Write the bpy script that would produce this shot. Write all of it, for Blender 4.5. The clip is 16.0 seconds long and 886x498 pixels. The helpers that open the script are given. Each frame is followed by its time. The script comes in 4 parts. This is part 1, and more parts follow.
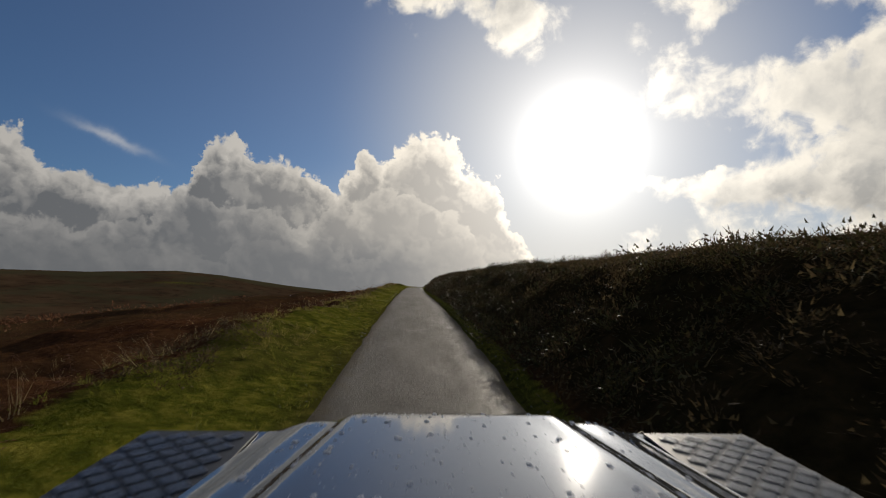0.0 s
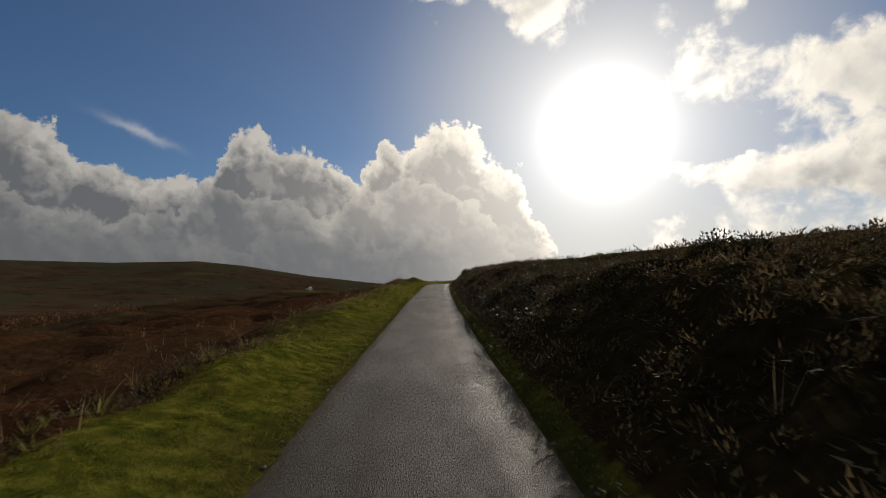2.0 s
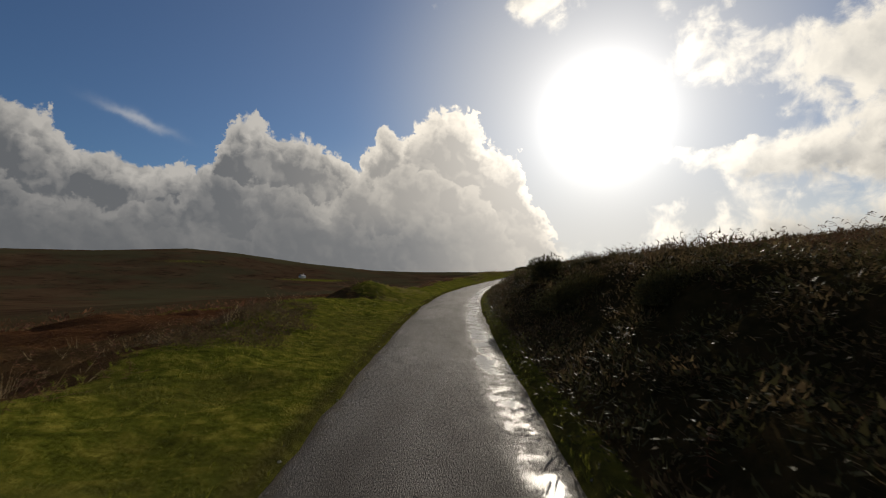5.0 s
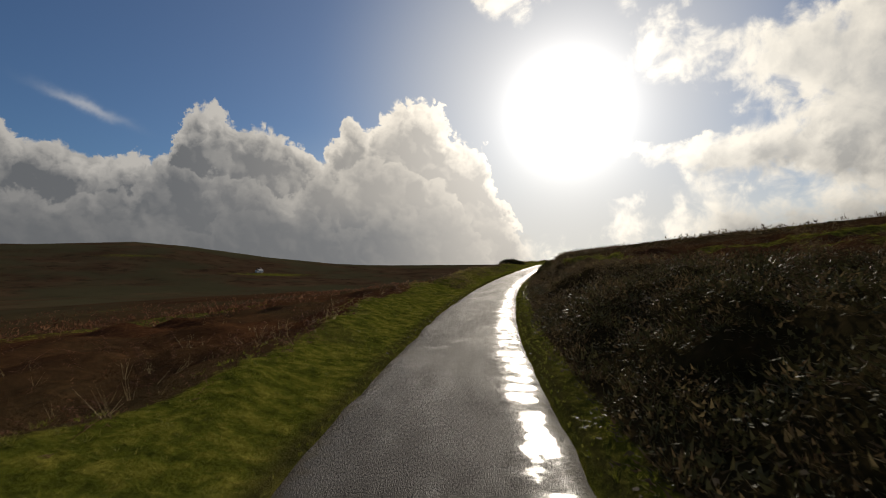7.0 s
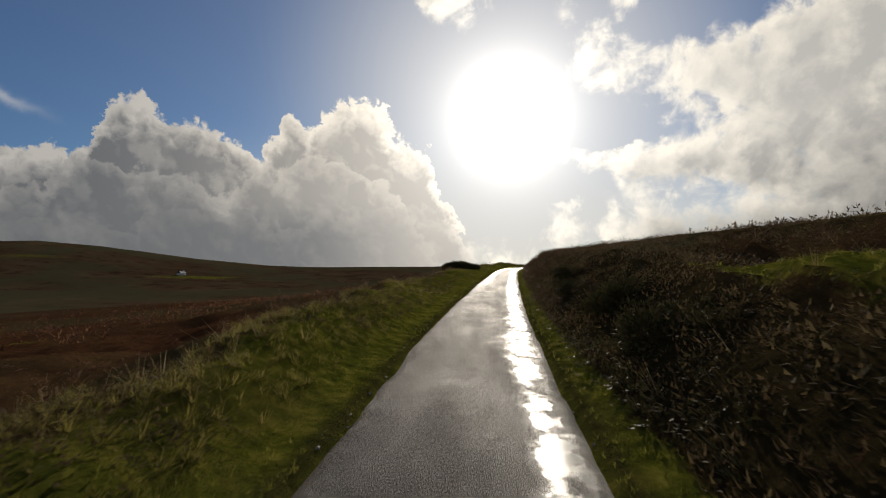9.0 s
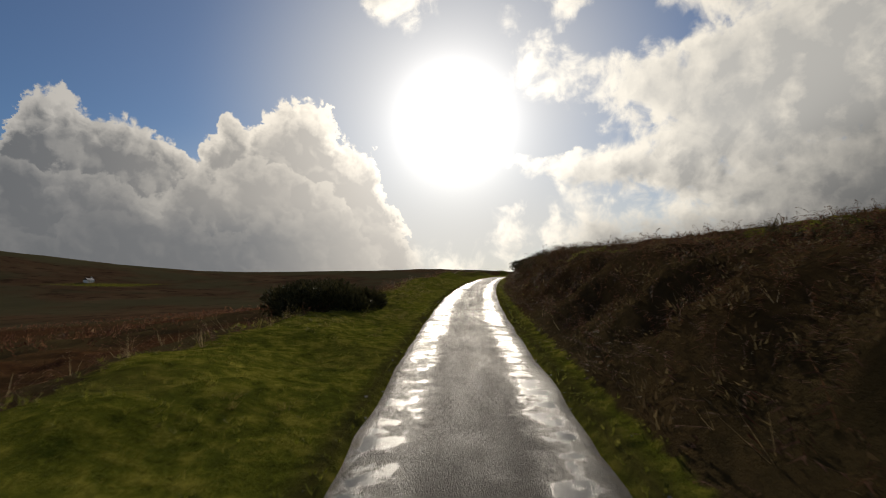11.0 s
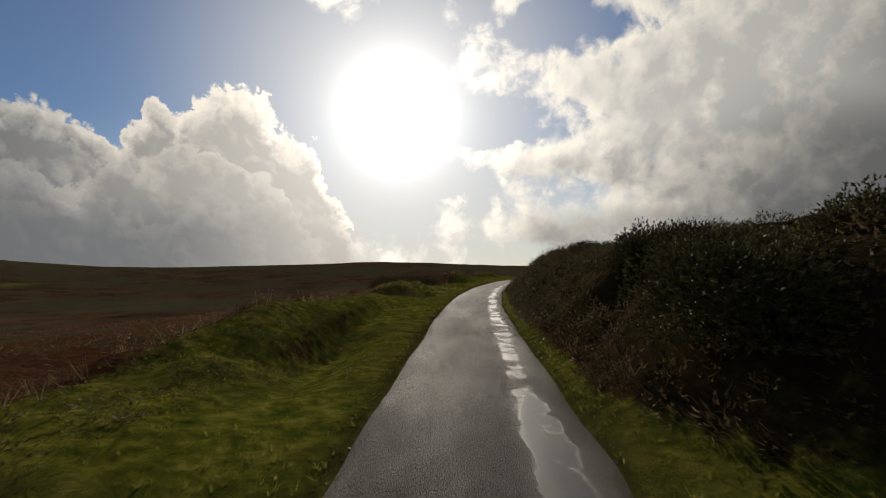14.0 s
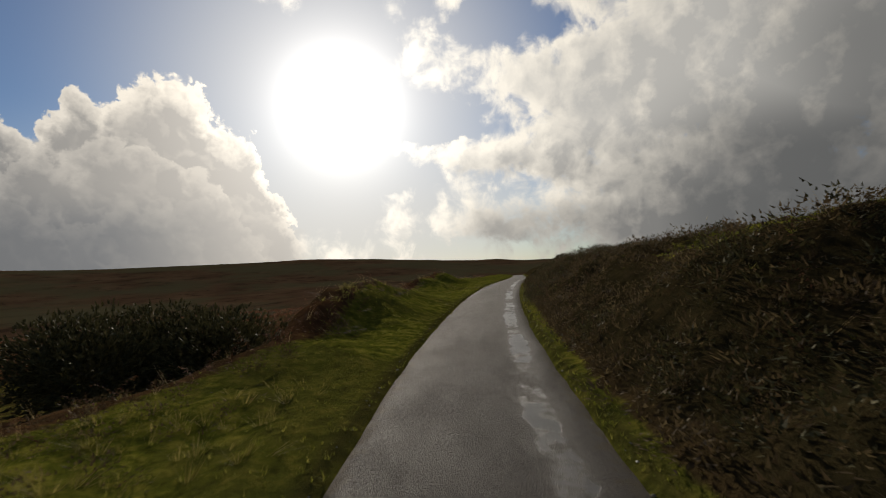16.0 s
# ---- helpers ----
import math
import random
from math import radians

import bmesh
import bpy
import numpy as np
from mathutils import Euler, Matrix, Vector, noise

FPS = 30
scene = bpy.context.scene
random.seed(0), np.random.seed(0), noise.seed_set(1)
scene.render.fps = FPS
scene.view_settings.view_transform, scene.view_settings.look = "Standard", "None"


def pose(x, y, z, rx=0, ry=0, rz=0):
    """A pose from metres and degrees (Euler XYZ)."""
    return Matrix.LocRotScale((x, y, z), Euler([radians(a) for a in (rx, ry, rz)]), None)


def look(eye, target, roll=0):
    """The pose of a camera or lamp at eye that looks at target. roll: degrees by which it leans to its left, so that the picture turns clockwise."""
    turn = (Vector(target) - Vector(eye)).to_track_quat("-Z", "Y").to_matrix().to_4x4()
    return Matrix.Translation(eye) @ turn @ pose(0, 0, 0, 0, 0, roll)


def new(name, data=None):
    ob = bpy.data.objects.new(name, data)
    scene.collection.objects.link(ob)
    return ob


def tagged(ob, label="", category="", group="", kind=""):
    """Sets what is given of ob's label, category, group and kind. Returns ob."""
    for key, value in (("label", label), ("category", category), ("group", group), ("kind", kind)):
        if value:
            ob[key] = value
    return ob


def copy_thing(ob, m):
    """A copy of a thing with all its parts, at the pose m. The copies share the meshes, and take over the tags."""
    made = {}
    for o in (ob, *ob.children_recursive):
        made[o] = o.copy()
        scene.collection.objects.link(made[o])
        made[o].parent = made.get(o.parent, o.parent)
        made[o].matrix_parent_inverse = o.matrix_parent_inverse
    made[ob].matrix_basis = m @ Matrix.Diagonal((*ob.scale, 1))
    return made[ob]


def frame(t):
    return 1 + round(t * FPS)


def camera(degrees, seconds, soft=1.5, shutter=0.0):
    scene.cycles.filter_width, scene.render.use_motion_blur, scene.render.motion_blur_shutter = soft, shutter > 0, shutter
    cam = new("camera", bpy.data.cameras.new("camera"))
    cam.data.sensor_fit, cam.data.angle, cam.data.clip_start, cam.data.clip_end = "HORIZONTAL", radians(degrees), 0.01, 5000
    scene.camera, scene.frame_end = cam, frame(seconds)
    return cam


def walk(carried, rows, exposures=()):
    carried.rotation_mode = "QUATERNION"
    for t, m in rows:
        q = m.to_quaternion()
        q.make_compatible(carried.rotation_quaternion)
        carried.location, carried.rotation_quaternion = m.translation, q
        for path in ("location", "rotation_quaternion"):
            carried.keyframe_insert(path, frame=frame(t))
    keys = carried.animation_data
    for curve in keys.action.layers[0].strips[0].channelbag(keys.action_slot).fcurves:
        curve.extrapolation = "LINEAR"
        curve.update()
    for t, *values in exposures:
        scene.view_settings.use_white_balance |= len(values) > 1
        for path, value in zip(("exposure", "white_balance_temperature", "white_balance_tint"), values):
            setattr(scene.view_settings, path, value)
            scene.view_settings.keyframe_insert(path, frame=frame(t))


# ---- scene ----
cam = camera(85.0, 16.0, soft=1.05, shutter=0.05)
PATH = [
    (0, -0.085, -0.004, 1.600, 0.000, 6.412, 1.035),
    (0.5, -0.330, 5.748, 2.046, 0.855, 6.188, 1.168),
    (1, -0.625, 11.698, 2.463, 1.446, 5.742, 1.129),
    (1.5, -0.972, 17.851, 2.843, 2.017, 5.445, 1.021),
    (2, -1.371, 24.225, 3.186, 2.562, 5.100, 0.899),
    (2.5, -1.804, 30.852, 3.502, 2.919, 4.797, 0.887),
    (3, -2.242, 37.702, 3.817, 3.041, 4.597, 0.879),
    (3.5, -2.654, 44.681, 4.159, 3.082, 4.349, 0.859),
    (4, -3.021, 51.714, 4.529, 3.041, 4.054, 0.829),
    (4.5, -3.329, 58.730, 4.897, 2.870, 3.755, 0.774),
    (5, -3.587, 65.647, 5.210, 2.519, 3.497, 0.682),
    (5.5, -3.792, 72.374, 5.444, 1.938, 3.326, 0.540),
    (6, -3.902, 78.773, 5.609, 1.128, 3.240, 0.347),
    (6.5, -3.865, 84.654, 5.735, -0.016, 2.991, 0.326),
    (7, -3.649, 90.093, 5.848, -1.485, 2.668, 0.212),
    (7.5, -3.221, 95.478, 5.968, -3.403, 2.529, 0.191),
    (8, -2.519, 101.230, 6.111, -5.186, 2.553, 0.175),
    (8.5, -1.499, 107.547, 6.287, -6.698, 2.694, 0.201),
    (9, -0.147, 114.388, 6.504, -8.215, 2.902, 0.177),
    (9.5, 1.499, 121.548, 6.769, -9.797, 3.078, 0.092),
    (10, 3.406, 128.930, 7.075, -11.445, 3.221, -0.054),
    (10.5, 5.516, 136.474, 7.405, -13.072, 3.302, -0.209),
    (11, 7.731, 144.111, 7.734, -14.588, 3.289, -0.322),
    (11.5, 10.028, 151.731, 8.047, -15.906, 3.154, -0.344),
    (12, 12.482, 159.158, 8.331, -17.026, 2.895, -0.274),
    (12.5, 15.081, 166.218, 8.573, -18.078, 2.708, -0.385),
    (13, 17.731, 172.908, 8.772, -19.127, 2.676, -0.559),
    (13.5, 20.355, 179.367, 8.933, -20.132, 2.475, -0.744),
    (14, 22.965, 185.681, 9.057, -21.311, 2.291, -1.000),
    (14.5, 25.623, 191.849, 9.145, -22.572, 2.063, -1.419),
    (15, 28.380, 197.839, 9.202, -24.052, 1.923, -1.803),
    (15.5, 31.255, 203.638, 9.236, -25.736, 1.697, -2.026),
    (16, 34.285, 209.221, 9.261, -27.542, 1.573, -2.203),
]
walk(cam, [(t, pose(x, y, z, 90 + pitch, 0, yaw) @ pose(0, 0, 0, 0, 0, roll)) for t, x, y, z, yaw, pitch, roll in PATH],
     [(0.0, 0.0, 6850, 10), (16.0, 0.0, 6850, 10)])

# ---- world and sun ----
SUN_AZ, SUN_EL = radians(16.1), radians(18.0)
SUN_DIR = Vector((math.sin(SUN_AZ) * math.cos(SUN_EL), math.cos(SUN_AZ) * math.cos(SUN_EL), math.sin(SUN_EL)))
scene.view_settings.exposure = 0.0
sun = new("sun", bpy.data.lights.new("sun", "SUN"))
sun.data.energy, sun.data.angle, sun.data.color = 3.6, radians(0.6), (1.0, 0.92, 0.8)
sun.matrix_world = look((0, 0, 60), Vector((0, 0, 60)) - SUN_DIR)

# clouds: azimuth, elevation, half-widths in degrees, weight
CLOUDS = [
    (2.0, 33.5, 7.0, 3.2, 0.95), (9.5, 31.2, 5.0, 2.6, 0.9), (-4.0, 34.5, 5.0, 2.6, 0.7),
    (24.0, 13.0, 4.5, 1.5, 0.75), (33.0, 11.6, 7.0, 2.2, 1.0), (42.0, 10.0, 7.0, 4.0, 1.1), (22.9, 7.9, 1.7, 1.5, 0.85), (29.0, 4.8, 9.0, 2.2, 0.95),
    (26.0, 24.8, 4.2, 4.4, 0.75), (34.0, 21.0, 5.0, 3.4, 0.95), (43.0, 19.0, 7.0, 6.0, 1.0), (53.0, 20.0, 10.0, 9.0, 1.2), (47.0, 29.5, 8.0, 4.0, 0.9), (28.0, 31.5, 5.0, 3.6, 0.8),
]
FAR_CLOUDS = [(64.0, 13.0, 13.0, 11.0, 1.5), (72.0, 26.0, 15.0, 12.0, 1.4), (47.0, 5.0, 11.0, 3.5, 1.0), (62.0, 4.5, 14.0, 4.0, 1.0)]
# clear patches between them
CLEAR = [(28.6, 16.8, 4.4, 2.0, -0.8), (36.0, 26.2, 3.4, 1.7, -0.95), (30.8, 27.0, 2.4, 1.1, -0.6), (25.4, 10.5, 2.8, 0.8, -0.7), (41.0, 25.6, 2.6, 1.6, -0.5)]
# tops of the cumulus bank over the valley: azimuth, elevation
TOPS = [(-75, 15.0), (-52, 15.5), (-45.5, 14.6), (-43, 14.0), (-40, 11.6), (-35, 10.5), (-30.5, 11.2), (-28.6, 11.2), (-27.4, 14.8), (-25.8, 16.4), (-22.0, 15.6),
        (-18.0, 15.0), (-13.0, 11.6), (-11.2, 14.8), (-9.8, 17.4), (-7.6, 15.6), (-5.6, 18.0), (-3.4, 19.0), (0.8, 18.6), (2.4, 15.9), (6.2, 13.8), (7.4, 10.5),
        (9.0, 7.0), (11, 2.6), (14, -1.0)]


class Nodes:
    """Short writing for node trees."""

    def __init__(self, tree):
        self.tree = tree
        tree.nodes.clear()

    def node(self, kind, **sets):
        n = self.tree.nodes.new(kind)
        for key, value in sets.items():
            setattr(n, key, value)
        return n

    def put(self, socket, value):
        if value is None:
            return
        if isinstance(value, bpy.types.NodeSocket):
            self.tree.links.new(value, socket)
        else:
            socket.default_value = value

    def math(self, op, a, b=None, c=None, clamp=False):
        n = self.node("ShaderNodeMath", operation=op, use_clamp=clamp)
        for i, v in enumerate((a, b, c)):
            self.put(n.inputs[i], v)
        return n.outputs[0]

    def vec(self, op, a, b=None, out=0):
        n = self.node("ShaderNodeVectorMath", operation=op)
        self.put(n.inputs[0], a)
        self.put(n.inputs[1], b)
        return n.outputs[out]

    def mix(self, fac, a, b):
        n = self.node("ShaderNodeMix", data_type="RGBA")
        self.put(n.inputs[0], fac)
        self.put(n.inputs[6], a)
        self.put(n.inputs[7], b)
        return n.outputs[2]

    def step(self, v, low, high, a=0.0, b=1.0):
        n = self.node("ShaderNodeMapRange", interpolation_type="SMOOTHSTEP")
        for i, q in enumerate((v, low, high, a, b)):
            self.put(n.inputs[i], q)
        return n.outputs[0]

    def noise(self, vector, scale, detail=4.0, rough=0.55, warp=0.0, out=0):
        n = self.node("ShaderNodeTexNoise")
        self.put(n.inputs["Vector"], vector)
        self.put(n.inputs["Scale"], scale)
        self.put(n.inputs["Detail"], detail)
        self.put(n.inputs["Roughness"], rough)
        self.put(n.inputs["Distortion"], warp)
        return n.outputs[out]

    def ramp(self, v, *stops):
        n = self.node("ShaderNodeValToRGB")
        while len(n.color_ramp.elements) < len(stops):
            n.color_ramp.elements.new(0.5)
        for e, (p, col) in zip(n.color_ramp.elements, stops):
            e.position, e.color = p, (*col, 1.0)
        self.put(n.inputs[0], v)
        return n.outputs[0]


def cloud_group():
    """Density of cloud in a direction, as a node group, so that it can be asked twice."""
    tree = bpy.data.node_groups.new("cloud_density", "ShaderNodeTree")
    tree.interface.new_socket("Way", in_out="INPUT", socket_type="NodeSocketVector")
    for name in ("Density", "Soft"):
        tree.interface.new_socket(name, in_out="OUTPUT", socket_type="NodeSocketFloat")
    k = Nodes(tree)
    gin, gout = k.node("NodeGroupInput"), k.node("NodeGroupOutput")
    way = gin.outputs[0]
    sep = k.node("ShaderNodeSeparateXYZ")
    k.put(sep.inputs[0], way)
    x, y, z = sep.outputs
    az = k.math("MULTIPLY", k.math("ARCTAN2", x, y), 57.2958)
    el = k.math("MULTIPLY", k.math("ARCSINE", k.math("MINIMUM", k.math("MAXIMUM", z, -1.0), 1.0)), 57.2958)
    big = k.noise(way, 10.0, 2.0, 0.5, out=1)
    small = k.noise(way, 34.0, 4.0, 0.55, out=1)
    push = k.vec("ADD", k.vec("MULTIPLY", k.vec("SUBTRACT", big, (0.5, 0.5, 0.5)), (6.0, 5.0, 0.0)),
                 k.vec("MULTIPLY", k.vec("SUBTRACT", small, (0.5, 0.5, 0.5)), (4.0, 3.5, 0.0)))
    comb = k.node("ShaderNodeCombineXYZ")
    k.put(comb.inputs[0], az)
    k.put(comb.inputs[1], el)
    where = k.vec("ADD", comb.outputs[0], push)
    total = None
    for a, e, ra, re, wt in CLOUDS + FAR_CLOUDS + CLEAR:
        off = k.vec("MULTIPLY", k.vec("SUBTRACT", where, (a, e, 0.0)), (1 / ra, 1 / re, 0.0))
        one = k.math("MULTIPLY", k.math("EXPONENT", k.math("MULTIPLY", k.vec("DOT_PRODUCT", off, off, out=1), -1.0)), wt)
        total = one if total is None else k.math("ADD", total, one)
    wsep = k.node("ShaderNodeSeparateXYZ")
    k.put(wsep.inputs[0], where)
    waz, wel = wsep.outputs[0], wsep.outputs[1]
    # haze of cloud low down, and broken cloud everywhere else
    total = k.math("ADD", total, k.math("MULTIPLY", k.step(wel, 5.0, 2.0), 0.5))
    away = k.math("MAXIMUM", k.step(k.math("ABSOLUTE", az), 66.0, 90.0), k.step(el, 34.0, 44.0))
    broken = k.step(k.noise(way, 3.2, 4.0, 0.6), 0.40, 0.66)
    total = k.math("ADD", total, k.math("MULTIPLY", away, broken))
    bent = k.vec("ADD", way, k.vec("MULTIPLY", k.vec("SUBTRACT", small, (0.5, 0.5, 0.5)), (0.05, 0.05, 0.05)))
    puffs = []
    for scale in (8.0, 21.0, 55.0):
        puff = k.node("ShaderNodeTexVoronoi", feature="SMOOTH_F1")
        k.put(puff.inputs["Vector"], bent)
        puff.inputs["Scale"].default_value, puff.inputs["Smoothness"].default_value, puff.inputs["Detail"].default_value = scale, 0.35, 0.0
        puffs.append(k.math("SUBTRACT", 0.42, puff.outputs["Distance"]))
    fine = k.noise(way, 17.0, 9.0, 0.62, 0.6)
    held = k.step(total, 0.05, 0.40)
    relief = k.math("ADD", k.math("MULTIPLY", puffs[0], 1.05), k.math("ADD", k.math("MULTIPLY", puffs[1], 0.62), k.math("MULTIPLY", puffs[2], 0.26)))
    soft = k.math("ADD", total, k.math("MULTIPLY", relief, held))
    dens = k.math("ADD", soft, k.math("MULTIPLY", k.math("MULTIPLY", k.math("SUBTRACT", fine, 0.5), 2.0), held))
    k.put(gout.inputs[0], dens)
    k.put(gout.inputs[1], k.math("ADD", soft, k.math("MULTIPLY", k.math("SUBTRACT", fine, 0.5), 1.1)))
    return tree


def bank_group():
    """How far a direction lies below the tops of one sheet of cumulus, in degrees; the seed shifts its billows."""
    tree = bpy.data.node_groups.new("cumulus_depth", "ShaderNodeTree")
    for name, kind in (("Way", "Vector"), ("Seed", "Vector"), ("Shift", "Float"), ("Share", "Float"), ("Drop", "Float")):
        tree.interface.new_socket(name, in_out="INPUT", socket_type="NodeSocket" + kind)
    for name in ("Depth", "Light"):
        tree.interface.new_socket(name, in_out="OUTPUT", socket_type="NodeSocketFloat")
    k = Nodes(tree)
    gin, gout = k.node("NodeGroupInput"), k.node("NodeGroupOutput")
    way, seed, shift, share, drop = gin.outputs[:5]
    sep = k.node("ShaderNodeSeparateXYZ")
    k.put(sep.inputs[0], way)
    x, y, z = sep.outputs
    az = k.math("MULTIPLY", k.math("ARCTAN2", x, y), 57.2958)
    el = k.math("MULTIPLY", k.math("ARCSINE", k.math("MINIMUM", k.math("MAXIMUM", z, -1.0), 1.0)), 57.2958)
    spot = k.vec("ADD", way, seed)
    warp = k.node("ShaderNodeSeparateXYZ")
    k.put(warp.inputs[0], k.vec("SUBTRACT", k.noise(spot, 30.0, 5.0, 0.6, out=1), (0.5, 0.5, 0.5)))
    where = k.math("ADD", k.math("ADD", az, shift), k.math("MULTIPLY", warp.outputs[0], 4.0))
    top = k.node("ShaderNodeSeparateColor")
    k.put(top.inputs[0], k.ramp(k.math("DIVIDE", k.math("ADD", where, 75.0), 89.0), *[((a + 75) / 89, (e / 25, 0, 0)) for a, e in TOPS]))
    high = k.math("ADD", k.math("MULTIPLY", k.math("MULTIPLY", top.outputs[0], 25.0), share), drop)
    bent = k.vec("ADD", spot, k.vec("MULTIPLY", k.vec("SUBTRACT", k.noise(spot, 22.0, 5.0, 0.55, out=1), (0.5, 0.5, 0.5)), (0.07, 0.07, 0.07)))
    for scale, amount in ((9.0, 1.7), (22.0, 2.1), (55.0, 1.1), (130.0, 0.5)):
        puff = k.node("ShaderNodeTexVoronoi", feature="SMOOTH_F1")
        k.put(puff.inputs["Vector"], bent)
        puff.inputs["Scale"].default_value, puff.inputs["Smoothness"].default_value = scale, 0.25
        high = k.math("ADD", high, k.math("MULTIPLY", k.math("SUBTRACT", 0.45, puff.outputs["Distance"]), amount))
    high = k.math("ADD", high, k.math("MULTIPLY", warp.outputs[1], 1.6))
    k.put(gout.inputs[0], k.math("SUBTRACT", high, el))
    # billows turned to the sun are lit, those turned away are grey
    toward = k.vec("NORMALIZE", k.vec("SUBTRACT", tuple(SUN_DIR + Vector((-0.08, 0, 0.10))), way))
    lit = 0.0
    for scale, reach, amount in ((11.0, 0.026, 0.95), (34.0, 0.009, 0.7)):
        pair = []
        for far in (0.0, reach):
            puff = k.node("ShaderNodeTexVoronoi", feature="SMOOTH_F1")
            k.put(puff.inputs["Vector"], k.vec("ADD", bent, k.vec("MULTIPLY", toward, (far, far, far))))
            puff.inputs["Scale"].default_value, puff.inputs["Smoothness"].default_value = scale, 0.5
            pair.append(puff.outputs["Distance"])
        lit = k.math("ADD", lit, k.math("MULTIPLY", k.math("SUBTRACT", pair[1], pair[0]), amount))
    k.put(gout.inputs[1], lit)
    return tree


def build_sky():
    world = bpy.data.worlds.new("sky")
    scene.world = world
    world.use_nodes = True
    group = cloud_group()
    k = Nodes(world.node_tree)
    way = k.node("ShaderNodeTexCoord").outputs["Generated"]
    sep = k.node("ShaderNodeSeparateXYZ")
    k.put(sep.inputs[0], way)
    x, y, z = sep.outputs
    az = k.math("MULTIPLY", k.math("ARCTAN2", x, y), 57.2958)
    el = k.math("MULTIPLY", k.math("ARCSINE", k.math("MINIMUM", k.math("MAXIMUM", z, -1.0), 1.0)), 57.2958)

    def density(v):
        n = k.node("ShaderNodeGroup", node_tree=group)
        k.put(n.inputs[0], v)
        return n.outputs

    dens, soft = density(way)
    toward = k.vec("NORMALIZE", k.vec("SUBTRACT", tuple(SUN_DIR + Vector((-0.05, 0, 0.12))), way))
    sunward = density(k.vec("NORMALIZE", k.vec("ADD", way, k.vec("MULTIPLY", toward, (0.03, 0.03, 0.03)))))[1]
    alpha = k.step(dens, 0.12, 1.05)
    facing = k.math("ADD", k.step(soft, 1.8, 0.3), k.math("MULTIPLY", k.math("SUBTRACT", soft, sunward), 0.9), clamp=True)
    cosine = k.vec("DOT_PRODUCT", way, tuple(SUN_DIR), out=1)
    near = k.math("MULTIPLY", k.math("ARCCOSINE", k.math("MINIMUM", cosine, 0.99999)), 57.2958)
    glow = k.math("EXPONENT", k.math("MULTIPLY", k.math("POWER", k.math("DIVIDE", near, 3.4), 1.3), -1.0))
    ring = k.math("EXPONENT", k.math("MULTIPLY", k.math("POWER", k.math("DIVIDE", near, 12.0), 1.7), -1.0))
    halo = k.math("EXPONENT", k.math("DIVIDE", near, -18.0))
    sky = k.node("ShaderNodeTexSky", sky_type="NISHITA", sun_disc=False)
    sky.sun_elevation, sky.sun_rotation = SUN_EL, SUN_AZ
    sky.air_density, sky.dust_density, sky.ozone_density = 1.0, 0.3, 3.0
    blue = k.vec("MULTIPLY", sky.outputs[0], (SKY_GAIN * 0.64, SKY_GAIN * 0.92, SKY_GAIN * 1.24))
    haze = k.math("MULTIPLY", k.step(el, 17.0, 3.0), k.step(near, 42.0, 12.0))
    blue = k.mix(k.math("MULTIPLY", haze, 0.85), blue, (0.62, 0.60, 0.56, 1))
    blue = k.mix(k.math("MULTIPLY", k.step(near, 30.0, 8.0), 0.72), blue, (0.40, 0.41, 0.43, 1))
    shade = k.mix(k.math("MULTIPLY", k.step(az, 20.0, 30.0), k.step(el, 9.0, 16.0)), (0.31, 0.31, 0.305, 1), (0.45, 0.45, 0.44, 1))
    dark = k.math("MAXIMUM", k.math("MULTIPLY", k.step(az, 46.0, 63.0), k.step(el, 20.0, 9.0)), k.math("MULTIPLY", k.step(az, 42.0, 58.0), k.step(el, 15.0, 5.0)))
    dark = k.math("MAXIMUM", dark, k.math("MULTIPLY", k.math("MULTIPLY", k.step(az, 27.0, 34.0), k.step(el, 8.0, 4.5)), 0.65))
    dark = k.math("MAXIMUM", dark, k.math("MULTIPLY", k.math("MULTIPLY", k.step(az, 57.0, 70.0), k.step(el, 34.0, 18.0)), 0.8))
    dark = k.math("MULTIPLY", dark, 0.9)
    shade = k.mix(dark, shade, (0.09, 0.097, 0.104, 1))
    bright = k.mix(dark, (0.82, 0.78, 0.70, 1), (0.17, 0.172, 0.174, 1))
    shine = k.math("ADD", 0.82, k.math("MULTIPLY", halo, 0.7))
    col = k.mix(alpha, blue, k.vec("MULTIPLY", k.mix(facing, shade, bright), shine))
    # one thin streak high over the valley
    along = k.math("ADD", k.math("MULTIPLY", k.math("ADD", az, 35.4), 0.956), k.math("MULTIPLY", k.math("SUBTRACT", el, 15.4), -0.292))
    across = k.math("ADD", k.math("ADD", k.math("MULTIPLY", k.math("ADD", az, 35.4), 0.292), k.math("MULTIPLY", k.math("SUBTRACT", el, 15.4), 0.956)),
                    k.math("MULTIPLY", k.math("SUBTRACT", k.noise(way, 24.0, 5.0, 0.6), 0.5), 1.4))
    streak = k.math("EXPONENT", k.math("MULTIPLY", k.math("ADD", k.math("POWER", k.math("DIVIDE", along, 2.8), 2.0), k.math("POWER", k.math("ABSOLUTE", k.math("DIVIDE", across, 0.42)), 2.0)), -1.0))
    col = k.mix(k.math("MULTIPLY", streak, 0.55), col, (0.5, 0.51, 0.53, 1))
    # sheets of cumulus over the valley, one before the other
    tree = bank_group()
    sunny = k.step(az, -30.0, 5.0)
    crest = k.mix(sunny, (0.50, 0.49, 0.475, 1), (0.86, 0.80, 0.70, 1))
    hollow = k.mix(sunny, (0.128, 0.140, 0.158, 1), (0.36, 0.345, 0.325, 1))
